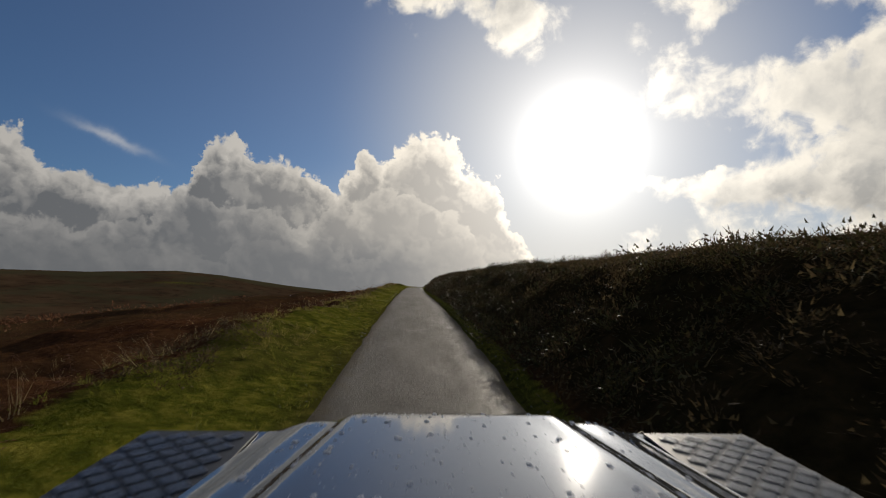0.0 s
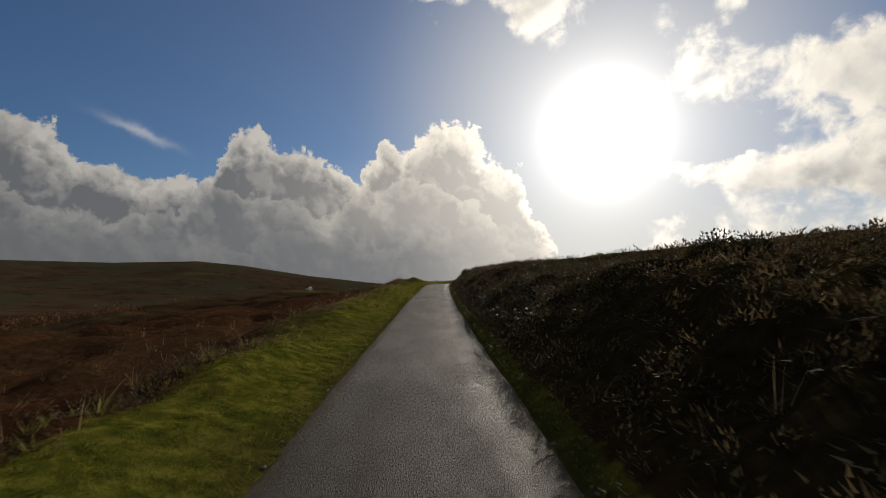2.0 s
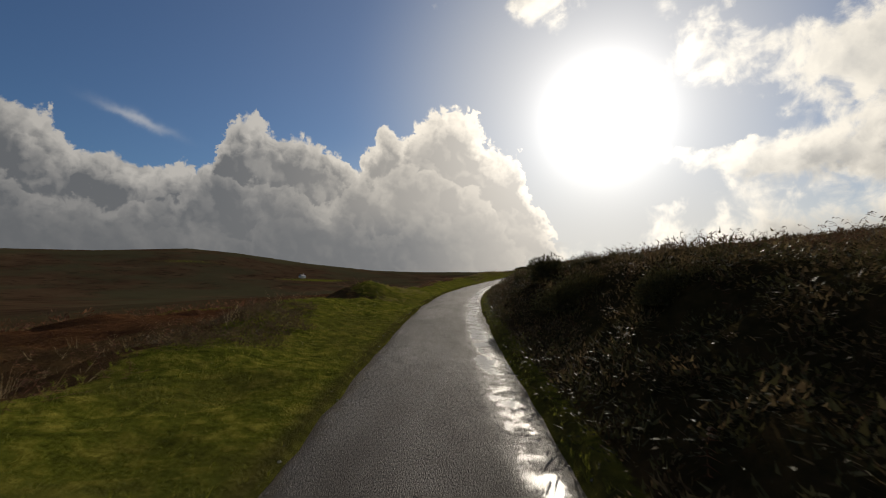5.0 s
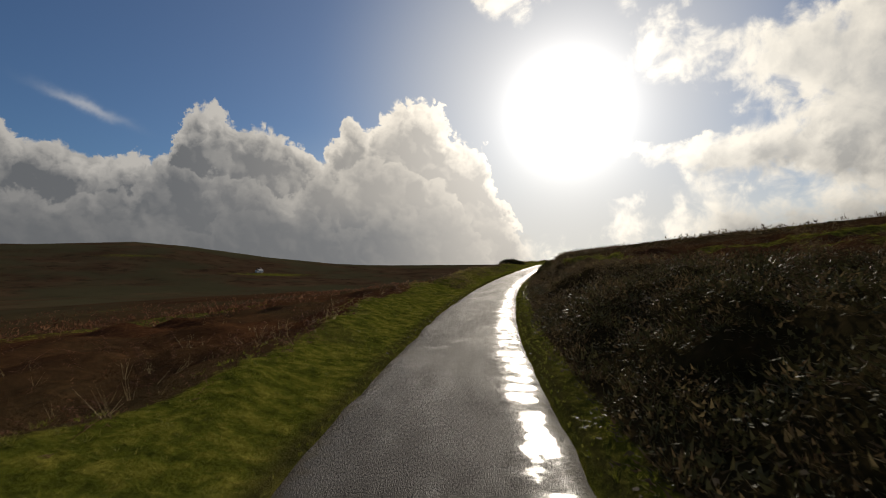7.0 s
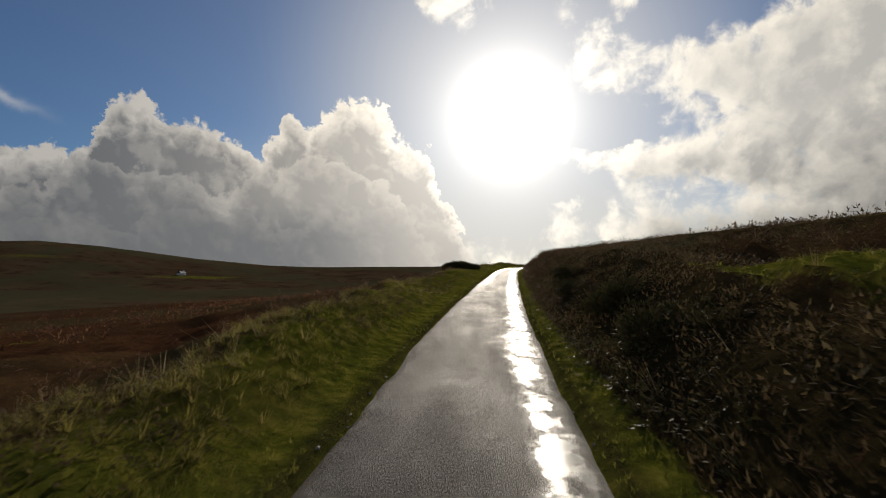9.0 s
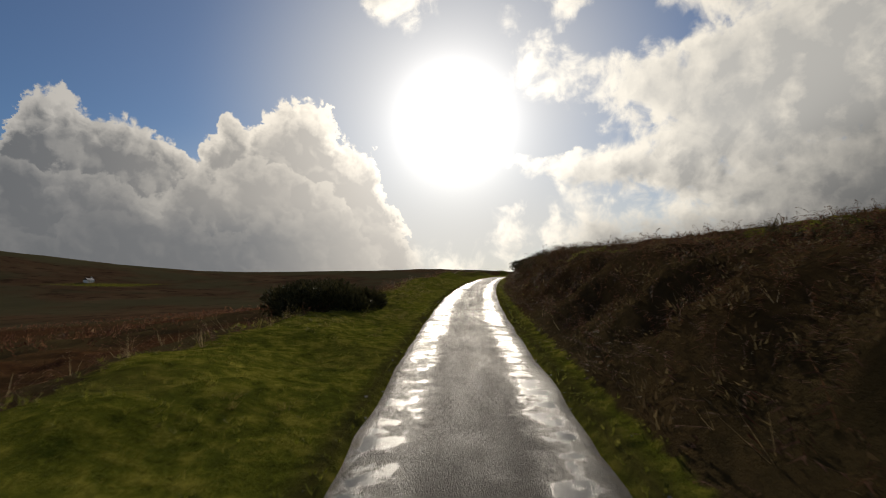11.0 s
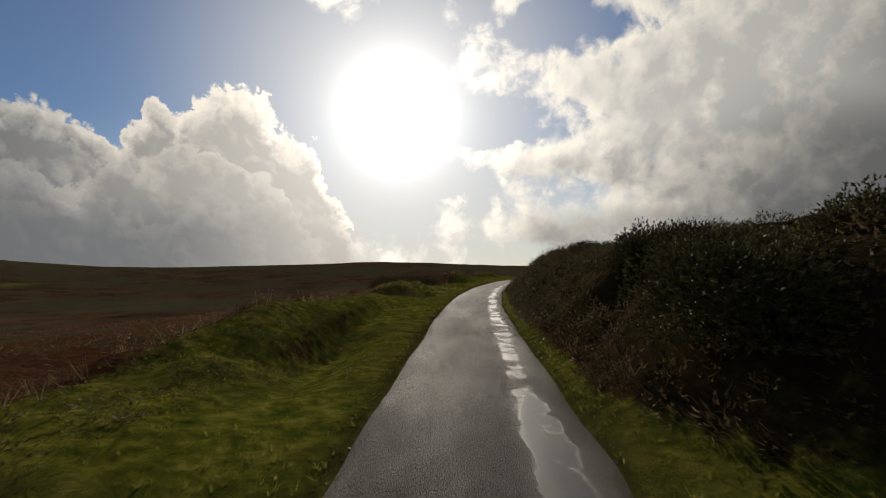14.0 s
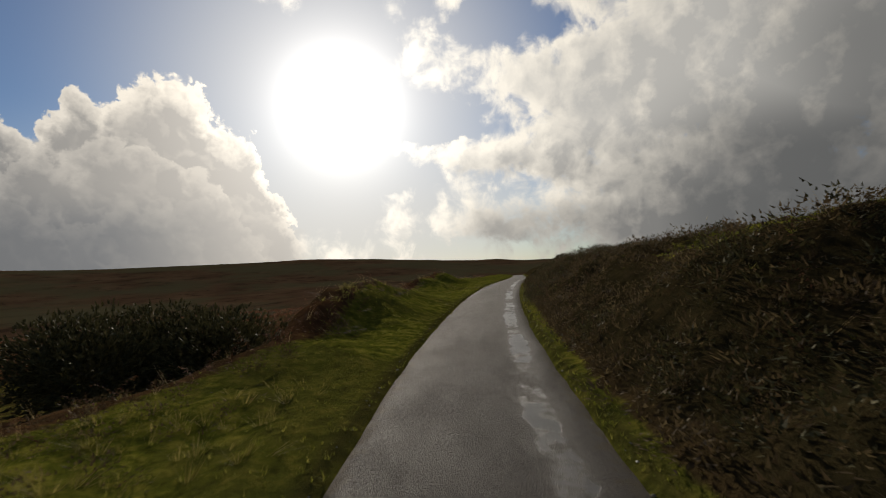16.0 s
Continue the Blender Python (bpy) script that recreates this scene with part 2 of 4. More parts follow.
    hollow = k.mix(k.math("MULTIPLY", k.step(el, 9.0, 4.0), k.step(az, 8.0, -10.0)), hollow, (0.135, 0.146, 0.162, 1))
    for seed, shift, share, drop, deep in (((0, 0, 0), 0.0, 1.0, 1.35, 4.6), ((3.1, 1.7, 0.4), 3.0, 0.72, 0.0, 3.6), ((7.3, 2.9, 5.1), -4.0, 0.45, 0.2, 3.0)):
        n = k.node("ShaderNodeGroup", node_tree=tree)
        k.put(n.inputs[0], way)
        n.inputs[1].default_value = seed
        n.inputs[2].default_value, n.inputs[3].default_value, n.inputs[4].default_value = shift, share, drop
        depth = n.outputs[0]
        cover = k.math("MULTIPLY", k.step(depth, 0.0, 0.7), k.step(az, 13.0, 9.0))
        edge = k.mix(min(0.9, 1.55 * (1.0 - share)), crest, hollow) if share < 0.9 else crest
        light = k.math("ADD", k.math("SUBTRACT", 1.0, k.step(depth, 0.1, deep)), n.outputs[1], clamp=True)
        body = k.mix(light, hollow, edge)
        veil = 1.0 if share == 1.0 else 0.6
        col = k.mix(k.math("MULTIPLY", cover, veil), col, k.vec("MULTIPLY", body, shine))
    # bright air round the sun
    warm = k.node("ShaderNodeCombineXYZ")
    amount = k.math("ADD", k.math("MULTIPLY", glow, 3.0), k.math("ADD", k.math("MULTIPLY", halo, 0.30), k.math("MULTIPLY", ring, 0.34)))
    for i, c in enumerate((1.0, 0.97, 0.92)):
        k.put(warm.inputs[i], k.math("MULTIPLY", amount, c))
    col = k.vec("ADD", col, warm.outputs[0])
    back = k.node("ShaderNodeBackground")
    k.put(back.inputs[0], col)
    back.inputs[1].default_value = 1.0
    k.put(k.node("ShaderNodeOutputWorld").inputs[0], back.outputs[0])


SKY_GAIN = 0.0455
build_sky()


# ---- materials ----
def material(name):
    m = bpy.data.materials.new(name)
    m.use_nodes = True
    k = Nodes(m.node_tree)
    b = k.node("ShaderNodeBsdfPrincipled")
    out = k.node("ShaderNodeOutputMaterial")
    m.node_tree.links.new(b.outputs[0], out.inputs[0])
    return m, k, b


def bump(k, height, strength, distance):
    n = k.node("ShaderNodeBump")
    k.put(n.inputs["Height"], height)
    n.inputs["Strength"].default_value, n.inputs["Distance"].default_value = strength, distance
    return n.outputs[0]


def leafy(name, stops, rough=0.55, through_light=0.35, scale=3.0):
    """Leaves: colour varies by island, some light comes through."""
    m = bpy.data.materials.new(name)
    m.use_nodes = True
    k = Nodes(m.node_tree)
    geo = k.node("ShaderNodeNewGeometry")
    pos = geo.outputs["Position"]
    v = k.math("ADD", k.math("MULTIPLY", geo.outputs["Random Per Island"], 0.55), k.math("MULTIPLY", k.noise(pos, scale / 10, 3.0), 0.45))
    col = k.ramp(v, *stops)
    b = k.node("ShaderNodeBsdfPrincipled")
    k.put(b.inputs["Base Color"], col)
    b.inputs["Roughness"].default_value = rough
    b.inputs["Specular IOR Level"].default_value = 0.04
    t = k.node("ShaderNodeBsdfTranslucent")
    k.put(t.inputs[0], col)
    mix = k.node("ShaderNodeMixShader")
    mix.inputs[0].default_value = through_light
    out = k.node("ShaderNodeOutputMaterial")
    m.node_tree.links.new(b.outputs[0], mix.inputs[1])
    m.node_tree.links.new(t.outputs[0], mix.inputs[2])
    m.node_tree.links.new(mix.outputs[0], out.inputs[0])
    return m


def make_road_material():
    m, k, b = material("wet_asphalt")
    uv = k.node("ShaderNodeUVMap", uv_map="lane").outputs[0]
    pos = k.node("ShaderNodeNewGeometry").outputs["Position"]
    sep = k.node("ShaderNodeSeparateXYZ")
    k.put(sep.inputs[0], uv)
    u, s = sep.outputs[0], sep.outputs[1]          # metres across and along
    stretched = k.vec("MULTIPLY", uv, (1.0, 0.22, 1.0))
    wander = k.math("MULTIPLY", k.math("SUBTRACT", k.noise(stretched, 0.8, 4.0), 0.5), 0.45)
    uu = k.math("ADD", u, wander)
    ragged = k.noise(uv, 2.6, 7.0, 0.62)
    smear = k.noise(k.vec("MULTIPLY", uv, (0.7, 0.25, 1.0)), 1.7, 6.0, 0.6)
    # the wheel tracks hold the water: nearside all the way, offside for a stretch
    right_mid = k.step(s, 118.0, 158.0, 0.80, 0.66)
    right_pool = k.math("MULTIPLY", k.step(k.math("ABSOLUTE", k.math("SUBTRACT", uu, right_mid)), 0.36, 0.08), k.math("MULTIPLY", k.step(s, 36.0, 82.0, 0.6, 1.0), k.step(s, 300.0, 250.0)))
    left_pool = k.math("MULTIPLY", k.step(k.math("ABSOLUTE", k.math("ADD", uu, 0.74)), 0.46, 0.12), k.math("MULTIPLY", k.step(s, 118.0, 152.0, 0.0, 0.85), k.step(s, 200.0, 184.0, 0.3, 1.0)))
    band = k.math("MAXIMUM", right_pool, left_pool)
    wet = k.math("MULTIPLY", k.step(s, 60.0, 84.0), k.step(s, 192.0, 170.0))
    soak = k.math("ADD", band, k.math("ADD", k.math("MULTIPLY", k.math("SUBTRACT", ragged, 0.5), k.math("ADD", 1.3, k.math("MULTIPLY", k.math("MULTIPLY", wet, k.step(s, 168.0, 142.0, 0.3, 1.0)), 1.3))), k.math("MULTIPLY", k.math("SUBTRACT", smear, 0.5), 1.6)))
    water = k.step(soak, 0.80, 1.05)
    film = k.math("MULTIPLY", k.step(soak, 0.05, 0.95), k.math("ADD", 0.35, k.math("MULTIPLY", wet, 0.65)))
    damp = k.math("MULTIPLY", k.step(k.noise(k.vec("MULTIPLY", uv, (1.3, 0.35, 1.0)), 1.1, 8.0, 0.7), 0.35, 0.65), 0.6)
    grain = k.noise(pos, 85.0, 3.0, 0.7)
    stones = k.node("ShaderNodeTexVoronoi")
    stones.inputs["Scale"].default_value = 95.0
    k.put(stones.inputs["Vector"], pos)
    wide = k.noise(pos, 0.9, 4.0)
    col = k.mix(k.step(grain, 0.3, 0.7), (0.017, 0.015, 0.013, 1), (0.088, 0.077, 0.066, 1))
    col = k.mix(k.math("MULTIPLY", wide, 0.6), col, (0.05, 0.046, 0.043, 1))
    grit = k.math("MULTIPLY", k.math("SUBTRACT", k.noise(pos, 6.0, 6.0, 0.7), 0.5), 0.7)
    edge = k.step(k.math("ADD", k.math("ABSOLUTE", k.math("ADD", u, k.math("MULTIPLY", wander, 0.4))), grit), 0.92, 1.16)
    col = k.mix(k.math("MULTIPLY", edge, 0.85), col, k.mix(k.noise(pos, 30.0, 4.0, 0.7), (0.03, 0.026, 0.016, 1), (0.11, 0.09, 0.06, 1)))
    col = k.mix(water, col, (0.02, 0.02, 0.02, 1))
    k.put(b.inputs["Base Color"], col)
    rough = k.math("ADD", k.math("ADD", 0.52, k.math("MULTIPLY", k.step(s, 150.0, 195.0), 0.08)), k.math("MULTIPLY", k.math("SUBTRACT", 1.0, damp), 0.26))
    rough = k.math("MULTIPLY", rough, k.math("SUBTRACT", 1.0, k.math("MULTIPLY", film, 0.20)))
    rough = k.math("MULTIPLY", rough, k.math("SUBTRACT", 1.0, k.math("MULTIPLY", water, 0.40)))
    k.put(b.inputs["Roughness"], rough)
    gloss = k.math("ADD", k.math("ADD", 0.09, k.math("MULTIPLY", wet, 0.03)), k.math("ADD", k.math("MULTIPLY", film, 0.13), k.math("MULTIPLY", water, 0.19)))
    k.put(b.inputs["Specular IOR Level"], k.math("MULTIPLY", gloss, k.math("SUBTRACT", 1.0, k.math("MULTIPLY", edge, 0.6))))
    dry = k.math("SUBTRACT", 1.0, k.math("MULTIPLY", water, 0.9))
    h = k.math("MULTIPLY", k.math("SUBTRACT", k.math("ADD", stones.outputs["Distance"], k.math("MULTIPLY", grain, 0.4)), 0.65), dry)
    k.put(b.inputs["Normal"], bump(k, h, 0.8, 0.014))
    return m


def make_ground_material():
    m, k, b = material("moor_ground")
    cover = k.node("ShaderNodeVertexColor", layer_name="cover")
    sep = k.node("ShaderNodeSeparateColor")
    k.put(sep.inputs[0], cover.outputs[0])
    pos = k.node("ShaderNodeNewGeometry").outputs["Position"]
    n1, n2, n3 = k.noise(pos, 0.35, 5.0), k.noise(pos, 4.0, 5.0, 0.65), k.noise(pos, 0.02, 5.0, 0.6)
    blades = k.noise(pos, 45.0, 4.0, 0.75)
    grass = k.ramp(n2, (0.3, (0.022, 0.027, 0.005)), (0.5, (0.094, 0.096, 0.013)), (0.7, (0.23, 0.195, 0.034)))
    grass = k.mix(k.math("MULTIPLY", k.step(n1, 0.46, 0.62), 0.5), grass, (0.075, 0.060, 0.018, 1))
    grass = k.mix(k.math("MULTIPLY", k.step(k.noise(pos, 1.3, 6.0, 0.65), 0.52, 0.68), 0.6), grass, (0.035, 0.045, 0.008, 1))
    grass = k.mix(k.math("MULTIPLY", blades, 0.45), grass, (0.055, 0.07, 0.012, 1))
    moor = k.ramp(n2, (0.2, (0.026, 0.012, 0.007)), (0.5, (0.062, 0.027, 0.013)), (0.8, (0.11, 0.052, 0.022)))
    moor = k.mix(k.math("MULTIPLY", k.step(n3, 0.40, 0.60), 0.75), moor, (0.055, 0.048, 0.022, 1))
    moor = k.mix(k.math("MULTIPLY", k.step(n1, 0.5, 0.7), 0.5), moor, (0.035, 0.02, 0.012, 1))
    n4 = k.noise(pos, 0.006, 6.0, 0.6)
    # scrub floor of the bank, with the shade among its plants put into the colour
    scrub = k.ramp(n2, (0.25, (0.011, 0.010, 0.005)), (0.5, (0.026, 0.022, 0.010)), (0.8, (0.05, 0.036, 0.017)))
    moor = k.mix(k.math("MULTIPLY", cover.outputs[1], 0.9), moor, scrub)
    far = k.ramp(n3, (0.3, (0.036, 0.023, 0.014)), (0.5, (0.062, 0.038, 0.022)), (0.7, (0.078, 0.053, 0.030)))
    far = k.mix(k.math("MULTIPLY", k.step(k.noise(pos, 0.055, 6.0, 0.65), 0.5, 0.66), 0.65), far, (0.018, 0.013, 0.009, 1))
    far = k.mix(k.math("MULTIPLY", k.step(n4, 0.43, 0.57), 0.8), far, (0.050, 0.048, 0.026, 1))
    # soil at the lane's edge; on steep turf this dark olive stands for shade
    earth_and_shade = k.mix(n2, (0.018, 0.016, 0.007, 1), (0.055, 0.047, 0.018, 1))
    col = k.mix(sep.outputs[2], moor, far)
    col = k.mix(k.step(k.math("ADD", sep.outputs[0], k.math("MULTIPLY", k.math("SUBTRACT", n2, 0.5), 0.7)), 0.38, 0.62), col, grass)
    col = k.mix(sep.outputs[1], col, earth_and_shade)
    k.put(b.inputs["Base Color"], col)
    b.inputs["Roughness"].default_value = 1.0
    b.inputs["Specular IOR Level"].default_value = 0.0
    h = k.math("ADD", k.math("MULTIPLY", n2, 1.0), k.math("MULTIPLY", blades, 0.35))
    k.put(b.inputs["Normal"], bump(k, h, 0.8, 0.12))
    return m


ROAD_MAT, GROUND_MAT = make_road_material(), make_ground_material()
GRASS = leafy("grass_blades", ((0.1, (0.05, 0.06, 0.009)), (0.5, (0.14, 0.152, 0.020)), (0.9, (0.30, 0.25, 0.07))), 0.5, 0.6)
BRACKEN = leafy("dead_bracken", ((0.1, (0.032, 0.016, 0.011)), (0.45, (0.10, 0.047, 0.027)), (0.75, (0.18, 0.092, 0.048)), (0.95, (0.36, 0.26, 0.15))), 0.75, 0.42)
# darker copy of dead_bracken: the bank's shade is put into its colours
SHADED_BRACKEN = leafy("shaded_bracken", ((0.1, (0.030, 0.015, 0.010)), (0.5, (0.085, 0.040, 0.023)), (0.92, (0.17, 0.092, 0.048))), 0.8, 0.36)
HEATHER = leafy("heather", ((0.1, (0.036, 0.026, 0.016)), (0.5, (0.08, 0.056, 0.029)), (0.9, (0.15, 0.115, 0.055))), 0.7, 0.35)
GORSE = leafy("gorse_green", ((0.1, (0.026, 0.025, 0.012)), (0.5, (0.058, 0.055, 0.023)), (0.9, (0.12, 0.10, 0.042))), 0.6, 0.15)
TUSSOCK = leafy("tussock_grass", ((0.1, (0.06, 0.055, 0.014)), (0.5, (0.17, 0.15, 0.035)), (0.9, (0.32, 0.25, 0.09))), 0.6, 0.5)
STRAW = leafy("dry_stalks", ((0.1, (0.16, 0.11, 0.05)), (0.5, (0.30, 0.22, 0.11)), (0.9, (0.45, 0.36, 0.2))), 0.6, 0.3)


def plain(name, col, rough=0.5, metal=0.0, grain=0.0, scale=40.0, spec=0.5, coat=0.0):
    m, k, b = material(name)
    pos = k.node("ShaderNodeTexCoord").outputs["Object"]
    n = k.noise(pos, scale, 5.0, 0.6)
    lo = tuple(c * (1 - grain) for c in col) + (1,)
    hi = tuple(min(1, c * (1 + grain)) for c in col) + (1,)
    k.put(b.inputs["Base Color"], k.mix(n, lo, hi))
    k.put(b.inputs["Roughness"], k.math("ADD", rough * 0.85, k.math("MULTIPLY", n, rough * 0.3)))
    b.inputs["Metallic"].default_value = metal
    b.inputs["Specular IOR Level"].default_value = spec
    b.inputs["Coat Weight"].default_value = coat
    b.inputs["Coat Roughness"].default_value = 0.06
    return m


BARK = plain("gorse_stem", (0.06, 0.045, 0.03), 0.85, grain=0.4)
STONE = plain("moor_stone", (0.13, 0.12, 0.105), 0.7, grain=0.35, scale=12)
LIME = plain("white_render", (0.78, 0.77, 0.72), 0.85, grain=0.08, scale=3)
SLATE = plain("slate_roof", (0.10, 0.105, 0.12), 0.6, grain=0.3, scale=6)

# ---- the lane: heading, slope and half-width every 25 m ----
KNOTS = np.arange(-20.0, 331.0, 25.0)
HEADING = [0.56, 3.06, 3.85, 2.6, 0.25, -9.3, -15.85, -17.26, -22.75, -25.62, -34.45, -38.16, -37.15, -36.26, -35.37]
SLOPE = [5.2, 4.28, 2.64, 3.02, 1.25, 1.58, 2.39, 2.14, 1.3, 0.33, 0.04, -1.23, -1.6, -1.4, -1.0]
HALF = [1.2, 1.29, 1.3, 1.16, 1.22, 1.18, 1.18, 1.14, 1.17, 1.16, 1.2, 1.22, 1.25, 1.25, 1.25]


def glide(xs, vs, q):
    """Smooth curve through knots."""
    xs, vs, q = np.asarray(xs, float), np.asarray(vs, float), np.asarray(q, float)
    d = np.gradient(vs, xs)
    i = np.clip(np.searchsorted(xs, q, side="right") - 1, 0, len(xs) - 2)
    h = xs[i + 1] - xs[i]
    w = np.clip((q - xs[i]) / h, 0, 1)
    return ((2 * w**3 - 3 * w * w + 1) * vs[i] + (w**3 - 2 * w * w + w) * h * d[i]
            + (-2 * w**3 + 3 * w * w) * vs[i + 1] + (w**3 - w * w) * h * d[i + 1])


ARC = np.arange(-20.0, 480.0, 1.0)
_h, _g = np.radians(glide(KNOTS, HEADING, ARC)), np.radians(glide(KNOTS, SLOPE, ARC))
_d = np.stack([-np.sin(_h), np.cos(_h), np.tan(_g)], 1)
LINE = np.concatenate([np.zeros((1, 3)), np.cumsum((_d[1:] + _d[:-1]) / 2, 0)])
LINE -= LINE[20]
TURN = _h


def lane(s):
    """Centre, heading (radians) and half-width at s; s beyond the ends runs straight on."""
    s = np.asarray(s, float)
    q = np.clip(s, ARC[0], ARC[-1])
    p = np.stack([np.interp(q, ARC, LINE[:, i]) for i in range(3)], -1)
    h = np.interp(q, ARC, TURN)
    over = (s - q)[..., None]
    p = p + over * np.stack([-np.sin(h), np.cos(h), 0 * h], -1)
    return p, h, glide(KNOTS, HALF, np.clip(s, -20, 330))


# ---- noise on arrays ----
def hashed(ix, iy, seed):
    n = (ix.astype(np.int64) * 374761393 + iy.astype(np.int64) * 668265263 + seed * 1442695041) & 0x7FFFFFFF
    n = ((n ^ (n >> 13)) * 1274126177) & 0x7FFFFFFF
    return ((n ^ (n >> 16)) & 0xFFFFF) / 0xFFFFF


def value(x, y, seed=0):
    x, y = np.broadcast_arrays(np.asarray(x, float), np.asarray(y, float))
    ix, iy = np.floor(x), np.floor(y)
    fx, fy = x - ix, y - iy
    fx, fy = fx * fx * (3 - 2 * fx), fy * fy * (3 - 2 * fy)
    a, b = hashed(ix, iy, seed), hashed(ix + 1, iy, seed)
    c, d = hashed(ix, iy + 1, seed), hashed(ix + 1, iy + 1, seed)
    return a + (b - a) * fx + (c - a) * fy + (a - b - c + d) * fx * fy


def fbm(x, y, octaves=4, seed=0):
    """Rolling noise from -1 to 1."""
    total, amp, norm = 0, 1.0, 0
    for o in range(octaves):
        total = total + amp * (value(x * 2**o, y * 2**o, seed + o) * 2 - 1)
        norm += amp
        amp *= 0.5
    return total / norm


def smooth(v, a, b):
    t = np.clip((v - a) / (b - a), 0, 1)
    return t * t * (3 - 2 * t)


# ---- the shape of the land ----
# grass verge on the valley side: where it ends, in metres from the lane's edge
VERGE_S = [-20, 0, 5, 9, 15, 18, 24, 29, 34, 43, 46, 56, 62, 70, 79, 82.6, 83.6, 85.4, 86.4, 90, 92, 95, 98, 101, 105, 110, 113, 115, 117.5, 122, 127, 132, 138, 147,
           152, 156, 160, 166, 171.5, 174.5, 177, 181, 186, 193, 196, 206, 210, 214, 221, 225, 240, 330]
VERGE_W = [2.2, 2.1, 2.0, 2.0, 1.8, 1.5, 1.3, 1.5, 1.8, 1.7, 1.5, 1.3, 1.7, 2.6, 3.5, 3.6, 1.7, 1.7, 3.4, 2.6, 2.0, 1.5, 1.6, 1.9, 2.5, 2.2, 2.8, 2.2, 1.4, 1.8, 1.9, 2.5, 2.3, 2.4,
           3.0, 3.0, 2.2, 2.0, 2.1, 3.3, 2.8, 2.6, 2.9, 3.2, 3.2, 3.3, 3.5, 3.5, 2.9, 1.9, 3.0, 3.6]
# lower turf beyond the bank's crest: how much further it reaches
OUTER_S = [-20, 30, 36, 44, 56, 62, 330]
OUTER_W = [0, 0, 1.5, 3.4, 2.6, 0, 0]
# how far the turf rises towards that edge
RISE_S = [-20, 0, 40, 70, 90, 110, 118, 136, 150, 170, 190, 200, 214, 221, 230, 330]
RISE_H = [0.15, 0.18, 0.2, 0.25, 0.22, 0.22, 0.42, 0.4, 0.22, 0.2, 0.3, 0.38, 0.40, 0.12, 0.2, 0.2]
# turf mounds and banks: along, across, half-length, half-width, height
MOUNDS = [(88.6, -4.3, 2.2, 1.5, 0.42), (124, -2.9, 3.2, 1.2, 0.25), (230, -3.9, 4.5, 1.4, 0.6),
          (40, -3.4, 5.0, 1.0, 0.15), (9, -3.3, 4.0, 0.9, 0.2), (64, -3.2, 5.0, 1.2, 0.2), (246, -4.4, 5.0, 1.5, 0.6),
          (84.6, -4.3, 1.1, 2.2, -0.45), (214.8, -4.0, 2.6, 1.2, 0.5), (210.8, -4.4, 1.2, 1.2, -0.3), (26, -3.0, 3.0, 0.7, 0.12), (52, -2.9, 4.0, 0.8, 0.15),
          (170, -3.0, 2.5, 0.9, 0.15), (178, -3.7, 3.0, 1.0, 0.2), (148, -3.0, 4.0, 0.8, 0.2), (187, -3.2, 2.2, 0.9, 0.3), (200.5, -4.3, 3.6, 0.8, 0.3),
          (199.0, -2.7, 2.0, 0.8, -0.4), (213.0, -2.7, 1.8, 0.75, -0.4), (226.5, -2.7, 1.8, 0.7, -0.35), (181.5, -3.0, 1.4, 0.7, -0.25), (189.5, -2.9, 1.2, 0.6, -0.25), (227.0, -3.9, 2.0, 0.8, 0.4)]
# the bank on the uphill side: strip of grass at its foot, height
BANK_S = [-20, 0, 25, 50, 75, 100, 112, 125, 150, 170, 181, 185, 191, 195, 215, 240, 330]
BANK_H = [1.3, 1.3, 1.38, 1.32, 1.25, 0.95, 1.0, 1.2, 1.35, 1.5, 1.38, 1.2, 1.2, 1.5, 1.55, 1.2, 1.2]
FOOT_W = [0.12, 0.12, 0.12, 0.12, 0.16, 0.28, 0.42, 0.28, 0.22, 0.22, 0.42, 1.8, 1.8, 0.2, 0.12, 0.2, 0.3]
# far skyline: bearing to the right in degrees, height in metres, a kilometre off
RIDGE_B = [-180, -90, -60, -43, -37, -31, -24, -19, -13, -7, 0, 13, 24, 35, 50, 90, 180]
RIDGE_Z = [30, 40, 50, 45, 53, 61, 50, 31, 21, 19, 21, 24, 17, 8, 10, 30, 30]

# turf terraces on the uphill side: along, across, half-length, half-width
TURF = [(120.5, 4.5, 3.2, 1.1), (117.0, 5.8, 3.0, 0.9), (224.0, 4.6, 3.0, 1.1), (86.0, 3.5, 1.7, 0.6), (93.0, 4.0, 1.5, 0.5), (163.5, 4.3, 2.4, 0.9), (24.0, 6.0, 3.0, 0.9)]


def turf(s, u):
    return np.max([np.exp(-(((s - a) / c) ** 4) - ((u - b) / d) ** 4) for a, b, c, d in TURF], axis=0)


def red_stretch(s, u):
    """Where the bank carries almost nothing but bracken."""
    return np.maximum(smooth(s, 96, 106) * smooth(s, 136, 126) * smooth(u, 4.5, 6.0), smooth(s, 134, 142) * smooth(s, 184, 178))


